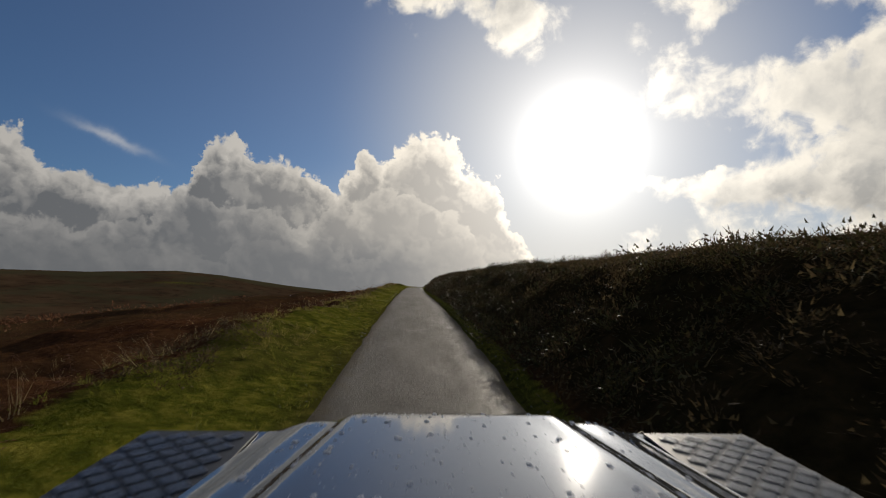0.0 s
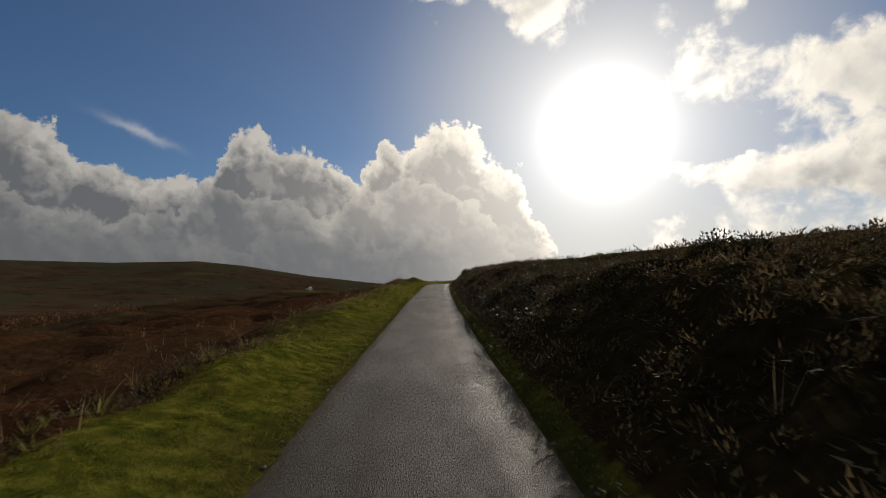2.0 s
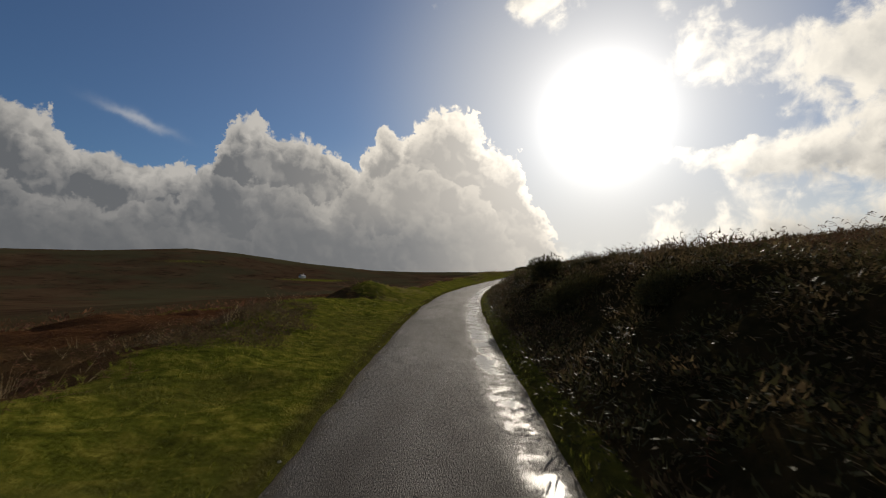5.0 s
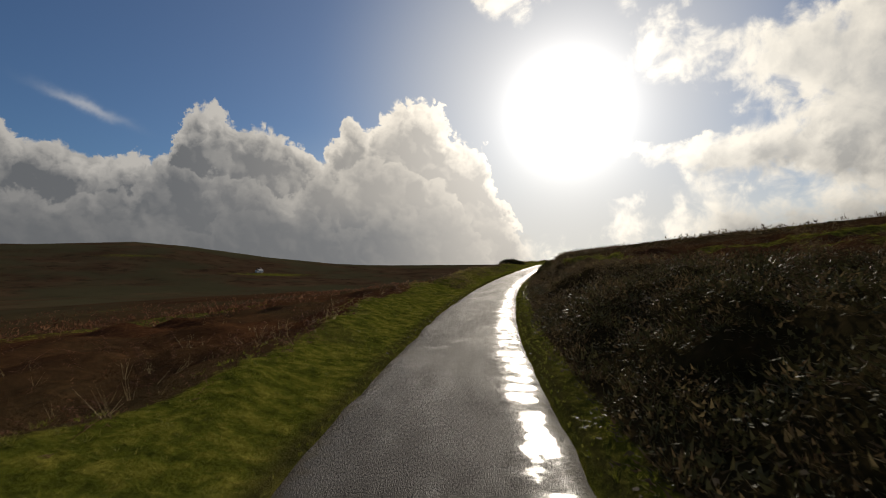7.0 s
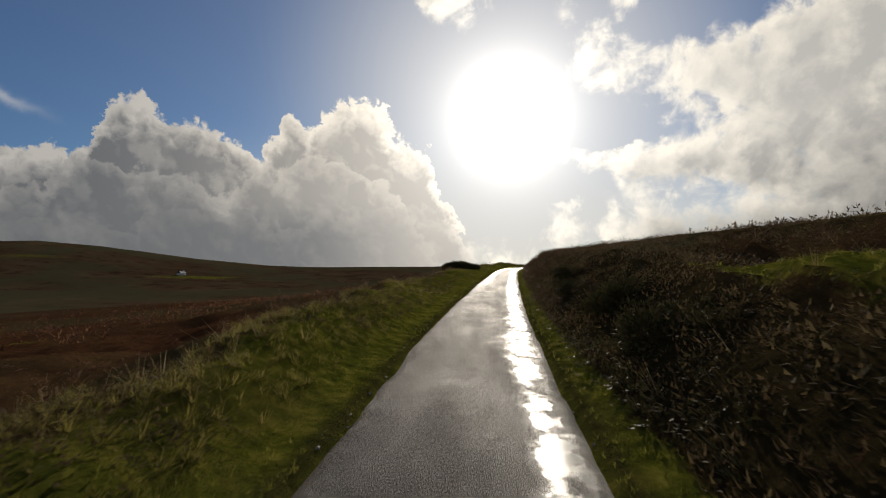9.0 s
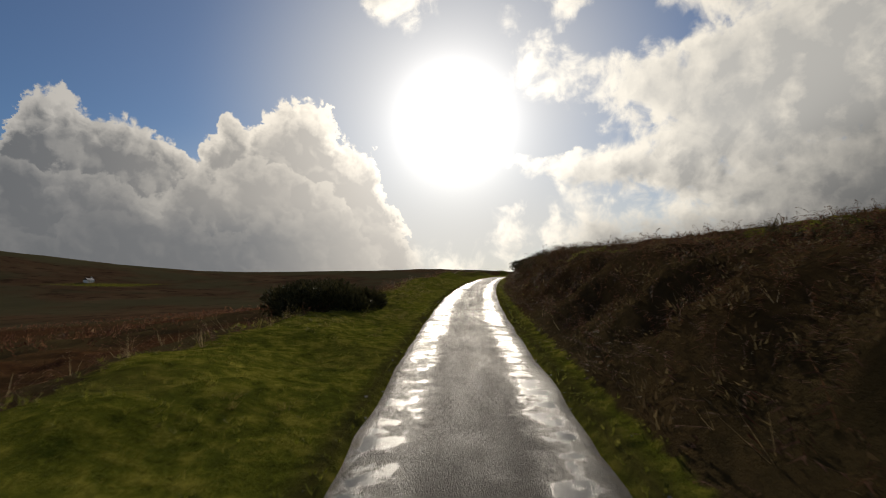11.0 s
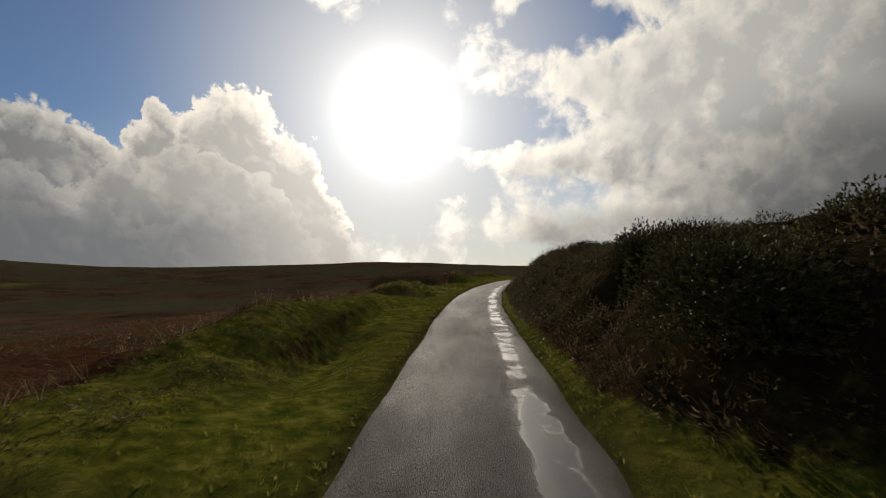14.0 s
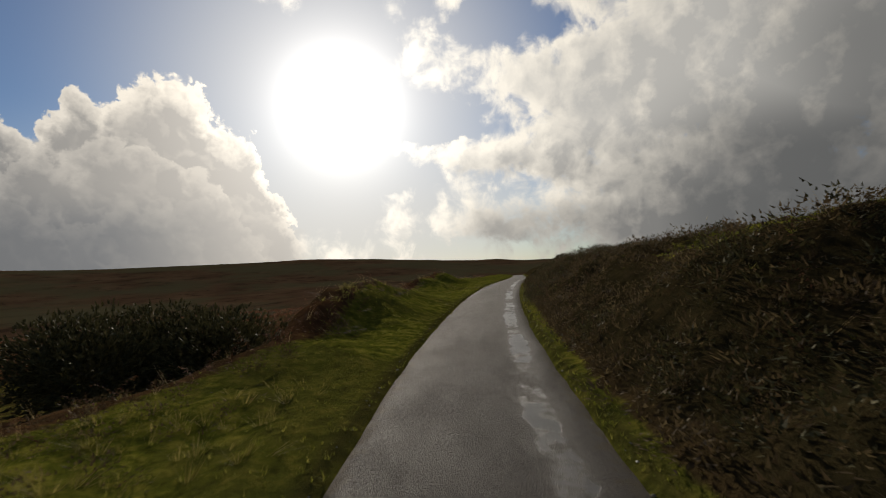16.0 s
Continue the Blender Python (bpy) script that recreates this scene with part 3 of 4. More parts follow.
def near_height(s, u):
    """Height above the lane's own level at s along and u across (right is +)."""
    s, u = np.broadcast_arrays(np.asarray(s, float), np.asarray(u, float))
    w = glide(KNOTS, HALF, np.clip(s, -20, 330))
    sc = np.clip(s, -20, 330)
    calm = smooth(np.abs(u), 58, 28)
    rough = fbm(s * 0.55, u * 0.55, 4, 3) * calm
    lump = fbm(s * 0.16, u * 0.2, 3, 11) * calm
    clumps = (0.6 - np.abs(fbm(s * 0.75, u * 0.75, 2, 17)) * 1.8) * calm
    # valley side
    d = -u - w
    verge = np.interp(sc, VERGE_S, VERGE_W)
    left = 0.03 + 0.05 * smooth(d, 0, 0.6) + (0.13 * rough + 0.11 * lump + 0.13 * fbm(s * 1.5, u * 1.7, 3, 5)) * smooth(d, 0.1, 1.2)
    top, begin = np.interp(sc, RISE_S, RISE_H), np.interp(sc, [195, 197.5, 206, 210], [0.35, 1.6, 1.6, 0.35])
    full = np.interp(sc, [195, 197.5, 206, 210], [9, 2.15, 2.15, 9])
    left = left + top * smooth(d, begin, np.minimum(verge - 0.25, full)) * (1 + 0.25 * lump)
    for ms, mu, rs, ru, h in MOUNDS:
        left = left + h * np.exp(-(((s - ms) / rs) ** 4) - ((u - mu) / ru) ** 2) * (0.85 + 0.5 * rough)
    past = np.maximum(d - verge, 0)
    left = left - 0.11 * past - (0.5 + 1.3 * smooth(s, 95, 130)) * smooth(past, 0, 2.5 + 3.5 * smooth(s, 95, 130)) + (0.25 * rough + 0.7 * lump * smooth(past, 2, 12)) * smooth(past, 0.2, 2.5)
    # uphill side
    e = u - w
    foot, high = np.interp(sc, BANK_S, FOOT_W), np.interp(sc, BANK_S, BANK_H)
    rise = np.maximum(e - foot, 0)
    right = 0.02 + 0.05 * smooth(e, 0, 0.5) + 0.03 * rough * smooth(e, 0.05, 0.5)
    right = right + high * smooth(rise, -0.3, 2.4) + 0.115 * np.maximum(rise - 1.4, 0) + (0.10 * rough + 0.3 * lump) * smooth(rise, 0.2, 2.5) + 0.40 * clumps * smooth(rise, 0.1, 1.0)
    lap = np.where(u < 0, left, right)
    bed = np.maximum(np.abs(u) - w, -1)
    return np.where(bed < 0, -0.10 + 0.13 * smooth(bed, -0.22, 0.0), lap)


def land(x, y, s, u, base):
    """Height of the ground: the lane's surroundings, running out into the far moor."""
    near = base + near_height(s, np.clip(u, -60, 60))
    near = near + np.where(u > 60, 0.09 * (np.minimum(u, 160) - 60), 0) + np.where(u < -60, -0.05 * (np.minimum(-u, 220) - 60), 0)
    r = np.hypot(x, y - 100)
    bearing = np.degrees(np.arctan2(x, y - 100))
    ridge = np.interp(bearing, RIDGE_B, RIDGE_Z)
    floor = -14 + 8 * fbm(x / 260, y / 260, 3, 21)
    hill = floor + (ridge - floor) * smooth(r, 500, 1090) - 0.02 * np.maximum(r - 1100, 0) + 2.5 * fbm(x / 70, y / 70, 3, 31) * smooth(r, 150, 500)
    mixing = smooth(np.abs(u), 70, 330)
    mixing = np.maximum(mixing, smooth(s, 330, 520))
    mixing = np.maximum(mixing, smooth(-s, 60, 260))
    return near * (1 - mixing) + hill * mixing


def place(s, u):
    """World place of a point s along and u across, on the ground."""
    p, h, w = lane(s)
    x, y = p[..., 0] + np.cos(h) * u, p[..., 1] + np.sin(h) * u
    return np.stack([x, y, p[..., 2] + near_height(s, u)], -1)


def mesh_object(name, verts, faces, mat, parent=None, shade=False):
    """One mesh object from arrays of places and of triangles or quads."""
    me = bpy.data.meshes.new(name)
    verts, faces = np.ascontiguousarray(verts, np.float32), np.ascontiguousarray(faces, np.int32)
    n = faces.shape[1]
    me.vertices.add(len(verts))
    me.vertices.foreach_set("co", verts.ravel())
    me.loops.add(faces.size)
    me.loops.foreach_set("vertex_index", faces.ravel())
    me.polygons.add(len(faces))
    me.polygons.foreach_set("loop_start", np.arange(0, faces.size, n, dtype=np.int32))
    me.polygons.foreach_set("use_smooth", np.full(len(faces), shade))
    me.update(calc_edges=True)
    me.materials.append(mat)
    ob = new(name, me)
    ob.parent = parent
    return ob


def sheet(rows, cols):
    i = np.arange(rows * cols).reshape(rows, cols)
    return np.stack([i[:-1, :-1], i[:-1, 1:], i[1:, 1:], i[1:, :-1]], -1).reshape(-1, 4)


def build_ground():
    s = np.concatenate([-20 - np.geomspace(3000, 2, 26), np.arange(-20, 260, 0.46), np.arange(260, 340, 1.0), 340 + np.geomspace(2, 4200, 44)])
    side = np.concatenate([np.arange(0, 1.0, 0.3), np.arange(1.0, 9, 0.22), np.arange(9, 24, 0.6), np.geomspace(24, 4300, 60)])
    off = np.concatenate([-side[:0:-1], side])
    p, h, w = lane(s)
    x = p[:, 0, None] + off[None]
    y = np.repeat(p[:, 1, None], len(off), 1)
    ss = s[:, None] - np.clip(off, -60, 60)[None] * np.sin(h)[:, None]
    u = off[None] * np.cos(h)[:, None]
    q, _, w2 = lane(ss)
    z = land(x, y, ss, u, q[..., 2])
    ob = mesh_object("ground", np.stack([x, y, z], -1).reshape(-1, 3), sheet(len(s), len(off)), GROUND_MAT, shade=True)
    # cover: grass, bare soil with shade painted on steep turf faces, far moor
    sc = np.clip(ss, -20, 330)
    verge, foot = np.interp(sc, VERGE_S, VERGE_W), np.interp(sc, BANK_S, FOOT_W)
    d, e = -u - w2, u - w2
    patch = fbm(x / 9, y / 9, 4, 41)
    grass = np.where(u < 0, smooth(d, verge + 0.5, verge - 0.6), smooth(e, foot + 0.35, foot - 0.2))
    grass = np.maximum(grass, np.where(u < 0, 0.62 * smooth(d, verge + np.interp(sc, OUTER_S, OUTER_W), verge + np.interp(sc, OUTER_S, OUTER_W) - 1.0), 0))
    grass = np.maximum(grass, 0.6 * smooth(patch, 0.32, 0.52) * smooth(e, 3.0, 6.0) * smooth(e, 60, 40))
    grass = np.maximum(grass, 0.52 * smooth(fbm(x / 34, y / 34, 4, 47), 0.25, 0.45) * smooth(d, 6, 14) * smooth(d, 190, 90))
    grass = grass * smooth(ss, 350, 325) * smooth(-ss, 120, 60)
    near_gap = np.exp(-(((ss - 188) / 5.5) ** 4)) * smooth(e, 3.6, 2.4) * (u > 0)
    flat = turf(ss, u)
    grass = np.maximum(grass, np.maximum(near_gap, flat))
    steep = np.hypot(np.gradient(z, axis=0) / 0.46, np.gradient(z, axis=1) / 0.22) * (np.abs(off)[None] < 9) * (s > -20)[:, None] * (s < 260)[:, None]
    # soil along the lane's edges, plus painted shade on steep valley-side turf
    earth_and_shade = np.maximum(smooth(np.abs(np.abs(u) - w2), 0.22, 0.0) * 0.8, 0.35 * smooth(steep, 0.6, 1.1) * (u < 0))
    grass = grass * (1 - 0.55 * smooth(steep, 0.6, 1.0) * (u < 0))
    bearing = np.degrees(np.arctan2(x, y - 100))
    r = np.hypot(x, y - 100)
    track = np.exp(-(((bearing + 31.2 + (r - 850) * 0.012) / 1.9) ** 2)) * smooth(r, 690, 760) * smooth(r, 960, 880)
    grass = np.maximum(grass, 0.8 * track)
    grass = np.maximum(grass, 0.75 * np.exp(-(((x + 235) / 38) ** 4) - ((y - 800) / 45) ** 2))
    far = smooth(np.maximum(np.abs(u), np.maximum(s[:, None] - 330, -s[:, None])), 40, 160)
    # alpha: where the uphill bank takes the scrub colour with its painted shade
    col = np.stack([grass, earth_and_shade, far, smooth(e, 0.0, 0.6) * (1 - flat) * (1 - 0.6 * red_stretch(ss, u))], -1).reshape(-1, 4).astype(np.float32)
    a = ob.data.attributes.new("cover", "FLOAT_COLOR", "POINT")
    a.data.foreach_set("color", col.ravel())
    tagged(ob, "moorland of cropped green grass and dead red-brown bracken", "ground", kind="structure")


def build_road():
    s = np.arange(-19.5, 330, 0.3)
    p, h, w = lane(s)
    cols = np.linspace(-1, 1, 15)
    ragged_l = 0.10 * fbm(s * 1.3, 0 * s, 3, 51) + 0.08 * fbm(s * 0.2, 0 * s, 2, 52)
    ragged_r = 0.10 * fbm(s * 1.3, 0 * s + 9, 3, 53) + 0.08 * fbm(s * 0.2, 0 * s + 9, 2, 54)
    bay = 0.75 * np.exp(-(((s - 186.5) / 3.0) ** 4))
    reach = np.where(cols[None] < 0, (w + ragged_l + bay)[:, None], (w + ragged_r)[:, None])
    u = cols[None] * reach
    z = p[:, 2, None] + 0.02 * (1 - (u / 1.2) ** 2) + 0.012 * fbm(s[:, None] * 0.5, u * 1.2, 3, 55)
    z = z - 0.045 * np.exp(-(((s[:, None] - 198.3) / 0.45) ** 2) - ((u - 0.25) / 0.32) ** 2) * (1 + 0.8 * fbm(s[:, None] * 9, u * 9, 2, 56))
    z = np.where(np.abs(cols)[None] > 0.99, z - 0.05, z)
    x, y = p[:, 0, None] + np.cos(h)[:, None] * u, p[:, 1, None] + np.sin(h)[:, None] * u
    faces = sheet(len(s), len(cols))
    ob = mesh_object("road", np.stack([x, y, z], -1).reshape(-1, 3), faces, ROAD_MAT, shade=True)
    uv = ob.data.uv_layers.new(name="lane")
    flat = np.stack([u, np.repeat(s[:, None], len(cols), 1)], -1).reshape(-1, 2)[faces.ravel()]
    uv.data.foreach_set("uv", flat.astype(np.float32).ravel())
    tagged(ob, "narrow wet asphalt lane with puddles along the wheel tracks", "road", kind="structure")


build_ground()
build_road()

# ---- plants: small shapes scattered into one mesh ----
RNG = np.random.default_rng(7)


def frond(pairs=6, arch=0.55, seed=0):
    """A dead fern leaf: bent midrib and drooping side leaves, a metre long from its foot."""
    g = np.random.default_rng(seed)
    t = np.linspace(0, 1, pairs + 2)
    rib = np.stack([0 * t, arch * t**1.6, 0.95 * np.sin(t * 1.75) * 0.95], -1)
    v, f = [], []
    for i in range(len(t) - 1):
        n = len(v)
        wd = 0.012 * (1 - 0.8 * t[i])
        v += [rib[i] + (-wd, 0, 0), rib[i] + (wd, 0, 0), rib[i + 1]]
        f.append((n, n + 1, n + 2))
    for i in range(1, pairs + 1):
        span = 0.26 * (1 - 0.8 * (i - 1) / pairs) * g.uniform(0.7, 1.15)
        for side in (-1, 1):
            n = len(v)
            tip = rib[i] + np.array([side * span, 0.10 * span + g.uniform(-0.05, 0.08), -0.35 * span + g.uniform(-0.08, 0.05)])
            v += [rib[i] + (0, -0.014, -0.006), rib[i] + (0, 0.02, 0.006), tip]
            f.append((n, n + 1, n + 2))
    return np.array(v), np.array(f)


def tuft(blades, lean, width, seed):
    """Blades from one foot, a metre high."""
    g = np.random.default_rng(seed)
    v, f = [], []
    for i in range(blades):
        a, out, high = g.uniform(0, 6.283), g.uniform(0.1, 1.0) * lean, g.uniform(0.6, 1.0)
        d, side = np.array([math.cos(a), math.sin(a), 0]), np.array([-math.sin(a), math.cos(a), 0]) * width
        n = len(v)
        foot = d * g.uniform(0, 0.15)
        v += [foot - side, foot + side, foot + d * out + (0, 0, high)]
        f.append((n, n + 1, n + 2))
    return np.array(v), np.array(f)


def bushlet(twigs, seed, wide=0.14, long=0.4):
    """A low rounded plant: short twigs in all directions with leaf flecks."""
    g = np.random.default_rng(seed)
    v, f = [], []
    for i in range(twigs):
        a, e = g.uniform(0, 6.283), g.uniform(0.15, 1.45)
        d = np.array([math.cos(a) * math.cos(e), math.sin(a) * math.cos(e), math.sin(e)])
        side = np.cross(d, (0.3, 0.2, 1.0))
        side = side / np.linalg.norm(side) * g.uniform(wide * 0.6, wide)
        c, n = d * g.uniform(0.25, 0.85), len(v)
        v += [c - side, c + side, c + d * g.uniform(0.6, 1.0) * long + g.normal(0, 0.05, 3)]
        f.append((n, n + 1, n + 2))
    return np.array(v), np.array(f)


def scatter(name, protos, spots, sizes, mat, tilt=0.3, label="", category=""):
    """One mesh of many plants, each turned, leant and sized by chance."""
    n = len(spots)
    pick = RNG.integers(0, len(protos), n)
    verts, faces, base = [], [], 0
    for j, (pv, pf) in enumerate(protos):
        at = np.where(pick == j)[0]
        if not len(at):
            continue
        a, b, c = RNG.uniform(0, 6.283, len(at)), np.clip(RNG.normal(0, tilt, len(at)), -1.3, 1.3), np.clip(RNG.normal(0, tilt, len(at)), -1.3, 1.3)
        q = pv[None] * sizes[at][:, None, None]
        x, y, z = q[..., 0], q[..., 1], q[..., 2]
        x, z = x + z * np.sin(b)[:, None], z * np.cos(b)[:, None]
        y, z = y + z * np.sin(c)[:, None], z * np.cos(c)[:, None]
        x, y = x * np.cos(a)[:, None] - y * np.sin(a)[:, None], x * np.sin(a)[:, None] + y * np.cos(a)[:, None]
        verts.append((np.stack([x, y, z], -1) + spots[at][:, None]).reshape(-1, 3))
        faces.append((pf[None] + (base + np.arange(len(at)) * len(pv))[:, None, None]).reshape(-1, 3))
        base += len(at) * len(pv)
    ob = mesh_object(name, np.concatenate(verts), np.concatenate(faces), mat)
    return tagged(ob, label, category, kind="stuff")


FRONDS = [frond(8, 0.55, 1), frond(8, 0.8, 2), frond(9, 0.35, 3)]
TUFTS = [tuft(8, 0.8, 0.04, 4), tuft(7, 1.0, 0.045, 5), tuft(8, 0.6, 0.035, 6)]
TUMPS = [tuft(16, 0.9, 0.022, 14), tuft(15, 1.1, 0.025, 15)]
TWIGS = [bushlet(28, 7, 0.05, 0.17), bushlet(26, 8, 0.06, 0.14), bushlet(27, 9, 0.042, 0.21)]
CLUMPS = [bushlet(12, 12, 0.1, 0.3), bushlet(13, 13, 0.1, 0.3)]
STALKS = [tuft(4, 0.55, 0.011, 10), tuft(3, 0.8, 0.012, 11)]


def edge_of(s, side):
    w = glide(KNOTS, HALF, np.clip(s, -20, 330))
    return w + np.interp(s, VERGE_S, VERGE_W) if side < 0 else w + np.interp(s, BANK_S, FOOT_W)


def spread(n, near, reach, side, power=1.6, s0=-16.0, s1=300.0):
    """Places beyond the verge or above the bank's foot, thinning with distance."""
    s = RNG.uniform(s0, s1, n)
    d = near + RNG.random(n) ** power * reach
    u = side * (edge_of(s, side) + d)
    return s, u


def clear_of_gap(s, u):
    return ~((np.abs(s - 188) < 5.2) & (u > 0) & (u < 3.2)) & (turf(s, u) < 0.4)


def bracken():
    s, u = spread(13000, -0.3, 22.0, -1, 1.9, -8, 280)
    keep = fbm(s * 0.12, u * 0.12, 3, 61) > -0.45
    s, u = s[keep], u[keep]
    scatter("bracken_field", FRONDS, place(s, u) - (0, 0, 0.05), RNG.uniform(0.24, 0.5, len(s)) * (0.8 + 0.5 * value(s * 0.2, u * 0.2, 62)), BRACKEN, 0.85,
            "dead red-brown bracken on the falling moorside beyond the verge", "bracken")
    s, u = spread(15500, 0.3, 8.0, 1, 1.2, -8, 270)
    s2, u2 = spread(8000, 0.2, 8.0, 1, 1.0, 134, 184)
    s, u = np.concatenate([s, s2]), np.concatenate([u, u2])
    keep = (fbm(s * 0.1, u * 0.15, 3, 63) > -0.25 - 0.5 * red_stretch(s, u)) & clear_of_gap(s, u) & (RNG.random(len(s)) < 0.25 + red_stretch(s, u) + smooth(s, 180, 196))
    s, u = s[keep], u[keep]
    scatter("bracken_bank", FRONDS, place(s, u) - (0, 0, 0.05), RNG.uniform(0.2, 0.42, len(s)) * (1 + 0.35 * red_stretch(s, u)), SHADED_BRACKEN, 0.95,
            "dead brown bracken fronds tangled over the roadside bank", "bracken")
    s, u = spread(22000, 0.05, 5.5, 1, 1.15, -8, 264)
    keep = clear_of_gap(s, u) & (RNG.random(len(s)) > 0.7 * red_stretch(s, u))
    s, u = s[keep], u[keep]
    scatter("heather_bank", TWIGS, place(s, u) - (0, 0, 0.05), RNG.uniform(0.22, 0.46, len(s)), HEATHER, 0.5,
            "dark brown heather covering the steep roadside bank", "heather")
    s, u = spread(24000, 0.05, 5.5, 1, 1.15, -8, 264)
    keep = (fbm(s * 0.2, u * 0.35, 3, 64) > -0.02 + 0.45 * red_stretch(s, u)) & clear_of_gap(s, u)
    s, u = s[keep], u[keep]
    scatter("gorse_scrub", TWIGS, place(s, u) - (0, 0, 0.05), RNG.uniform(0.24, 0.5, len(s)), GORSE, 0.5,
            "low dark green gorse scrub among the bracken on the bank", "gorse")
    s, u = spread(12000, 0.0, 9.0, 1, 1.4, 60, 290)
    keep = fbm(s * 0.13, u * 0.25, 3, 65) > 0.12 + 0.3 * red_stretch(s, u)
    s, u = s[keep], u[keep]
    for a, c, d, e in TURF:
        s, u = np.concatenate([s, RNG.uniform(a - d, a + d, 700)]), np.concatenate([u, RNG.uniform(c - e, c + e, 700)])
    scatter("bank_grass", TUFTS, place(s, u) - (0, 0, 0.02), RNG.uniform(0.05, 0.12, len(s)), GRASS, 0.5,
            "rough yellow-green grass tussocks between the bracken on the bank", "grass")
    # low heath on the turf bank of the valley side
    s = np.concatenate([RNG.uniform(114, 141, 1300), RNG.uniform(85.7, 87.0, 320), RNG.uniform(16, 40, 900), RNG.uniform(5, 10, 260), RNG.uniform(210.6, 212.8, 320), RNG.uniform(212, 236, 700), RNG.uniform(197, 207, 260), RNG.uniform(186, 200, 500), RNG.uniform(70, 80, 1500)])
    w = glide(KNOTS, HALF, s)
    lo, hi = np.interp(s, [5, 10, 16, 40, 41, 69, 81, 85, 93, 112, 141, 186, 196, 207, 212, 236], [1.3, 1.3, 1.3, 1.5, 1.8, 1.5, 1.5, 1.6, 2.4, 0.55, 0.7, 1.7, 1.5, 1.5, 1.2, 1.6]), np.interp(s, VERGE_S, VERGE_W) + 0.4
    u = -(w + lo + (hi - lo) * RNG.random(len(s)))
    keep = fbm(s * 0.35, u * 0.5, 3, 66) > -0.12
    s, u = s[keep], u[keep]
    scatter("verge_heath", TWIGS, place(s, u) - (0, 0, 0.06), RNG.uniform(0.12, 0.32, len(s)), HEATHER, 0.5,
            "brown heath tussocks on the turf bank beside the verge", "heather")
    s = np.concatenate([RNG.uniform(110, 150, 2600), RNG.uniform(5, 60, 1500), RNG.uniform(85, 92, 400), RNG.uniform(184, 236, 2600), RNG.uniform(150, 184, 900)])
    w = glide(KNOTS, HALF, s)
    u = -(w + 0.5 + np.interp(s, VERGE_S, VERGE_W) * RNG.random(len(s)) ** 0.7)
    keep = fbm(s * 0.3, u * 0.45, 3, 68) > 0.0
    s, u = s[keep], u[keep]
    scatter("verge_tussocks", TUMPS, place(s, u) - (0, 0, 0.03), RNG.uniform(0.1, 0.22, len(s)), TUSSOCK, 0.4,
            "rough yellowing grass tussocks on the uneven turf bank", "grass")
    # further out, coarser
    s, u = spread(9500, 22.0, 110.0, -1, 1.3, -30, 420)
    p, h, w = lane(s)
    q = np.stack([p[:, 0] + np.cos(h) * u, p[:, 1] + np.sin(h) * u], -1)
    z = land(q[:, 0], q[:, 1], s, u, p[:, 2])
    scatter("far_bracken", CLUMPS, np.concatenate([q, z[:, None] - 0.15], 1), RNG.uniform(0.5, 1.2, len(s)), BRACKEN, 0.3,
            "reddish dead bracken spreading down towards the valley", "bracken")
    s, u = spread(4800, 5.5, 10.0, 1, 1.0, -8, 280)
    keep = turf(s, u) < 0.4
    s, u = s[keep], u[keep]
    scatter("brow_heather", TWIGS, place(s, u) - (0, 0, 0.08), RNG.uniform(0.2, 0.42, len(s)), HEATHER, 0.4,
            "low brown heather along the brow of the bank", "heather")
    s, u = spread(4800, 6.0, 12.0, 1, 1.0, -8, 280)
    keep = turf(s, u) < 0.4
    s, u = s[keep], u[keep]
    scatter("brow_bracken", FRONDS, place(s, u) - (0, 0, 0.05), RNG.uniform(0.18, 0.36, len(s)), SHADED_BRACKEN, 0.7,
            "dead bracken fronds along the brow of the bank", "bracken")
    s = np.concatenate([RNG.uniform(-2, 60, 500), RNG.uniform(60, 92, 1000)])
    u = RNG.uniform(5.6, 9.5, len(s))
    scatter("fern_fringe", FRONDS, place(s, u) - (0, 0, 0.04), RNG.uniform(0.3, 0.6, len(s)) * (0.7 + 0.45 * smooth(s, 55, 72)), SHADED_BRACKEN, 0.3,
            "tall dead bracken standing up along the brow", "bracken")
    s, u = spread(9000, 15.0, 50.0, 1, 1.5, -20, 360)
    p, h, w = lane(s)
    q = np.stack([p[:, 0] + np.cos(h) * u, p[:, 1] + np.sin(h) * u], -1)
    z = land(q[:, 0], q[:, 1], s, u, p[:, 2])
    keep = fbm(q[:, 0] / 9, q[:, 1] / 9, 4, 41) < 0.2
    scatter("hillside_heather", CLUMPS, np.concatenate([q, z[:, None] - 0.15], 1)[keep], RNG.uniform(0.4, 0.9, keep.sum()), HEATHER, 0.3,
            "brown heather on the hillside above the bank", "heather")


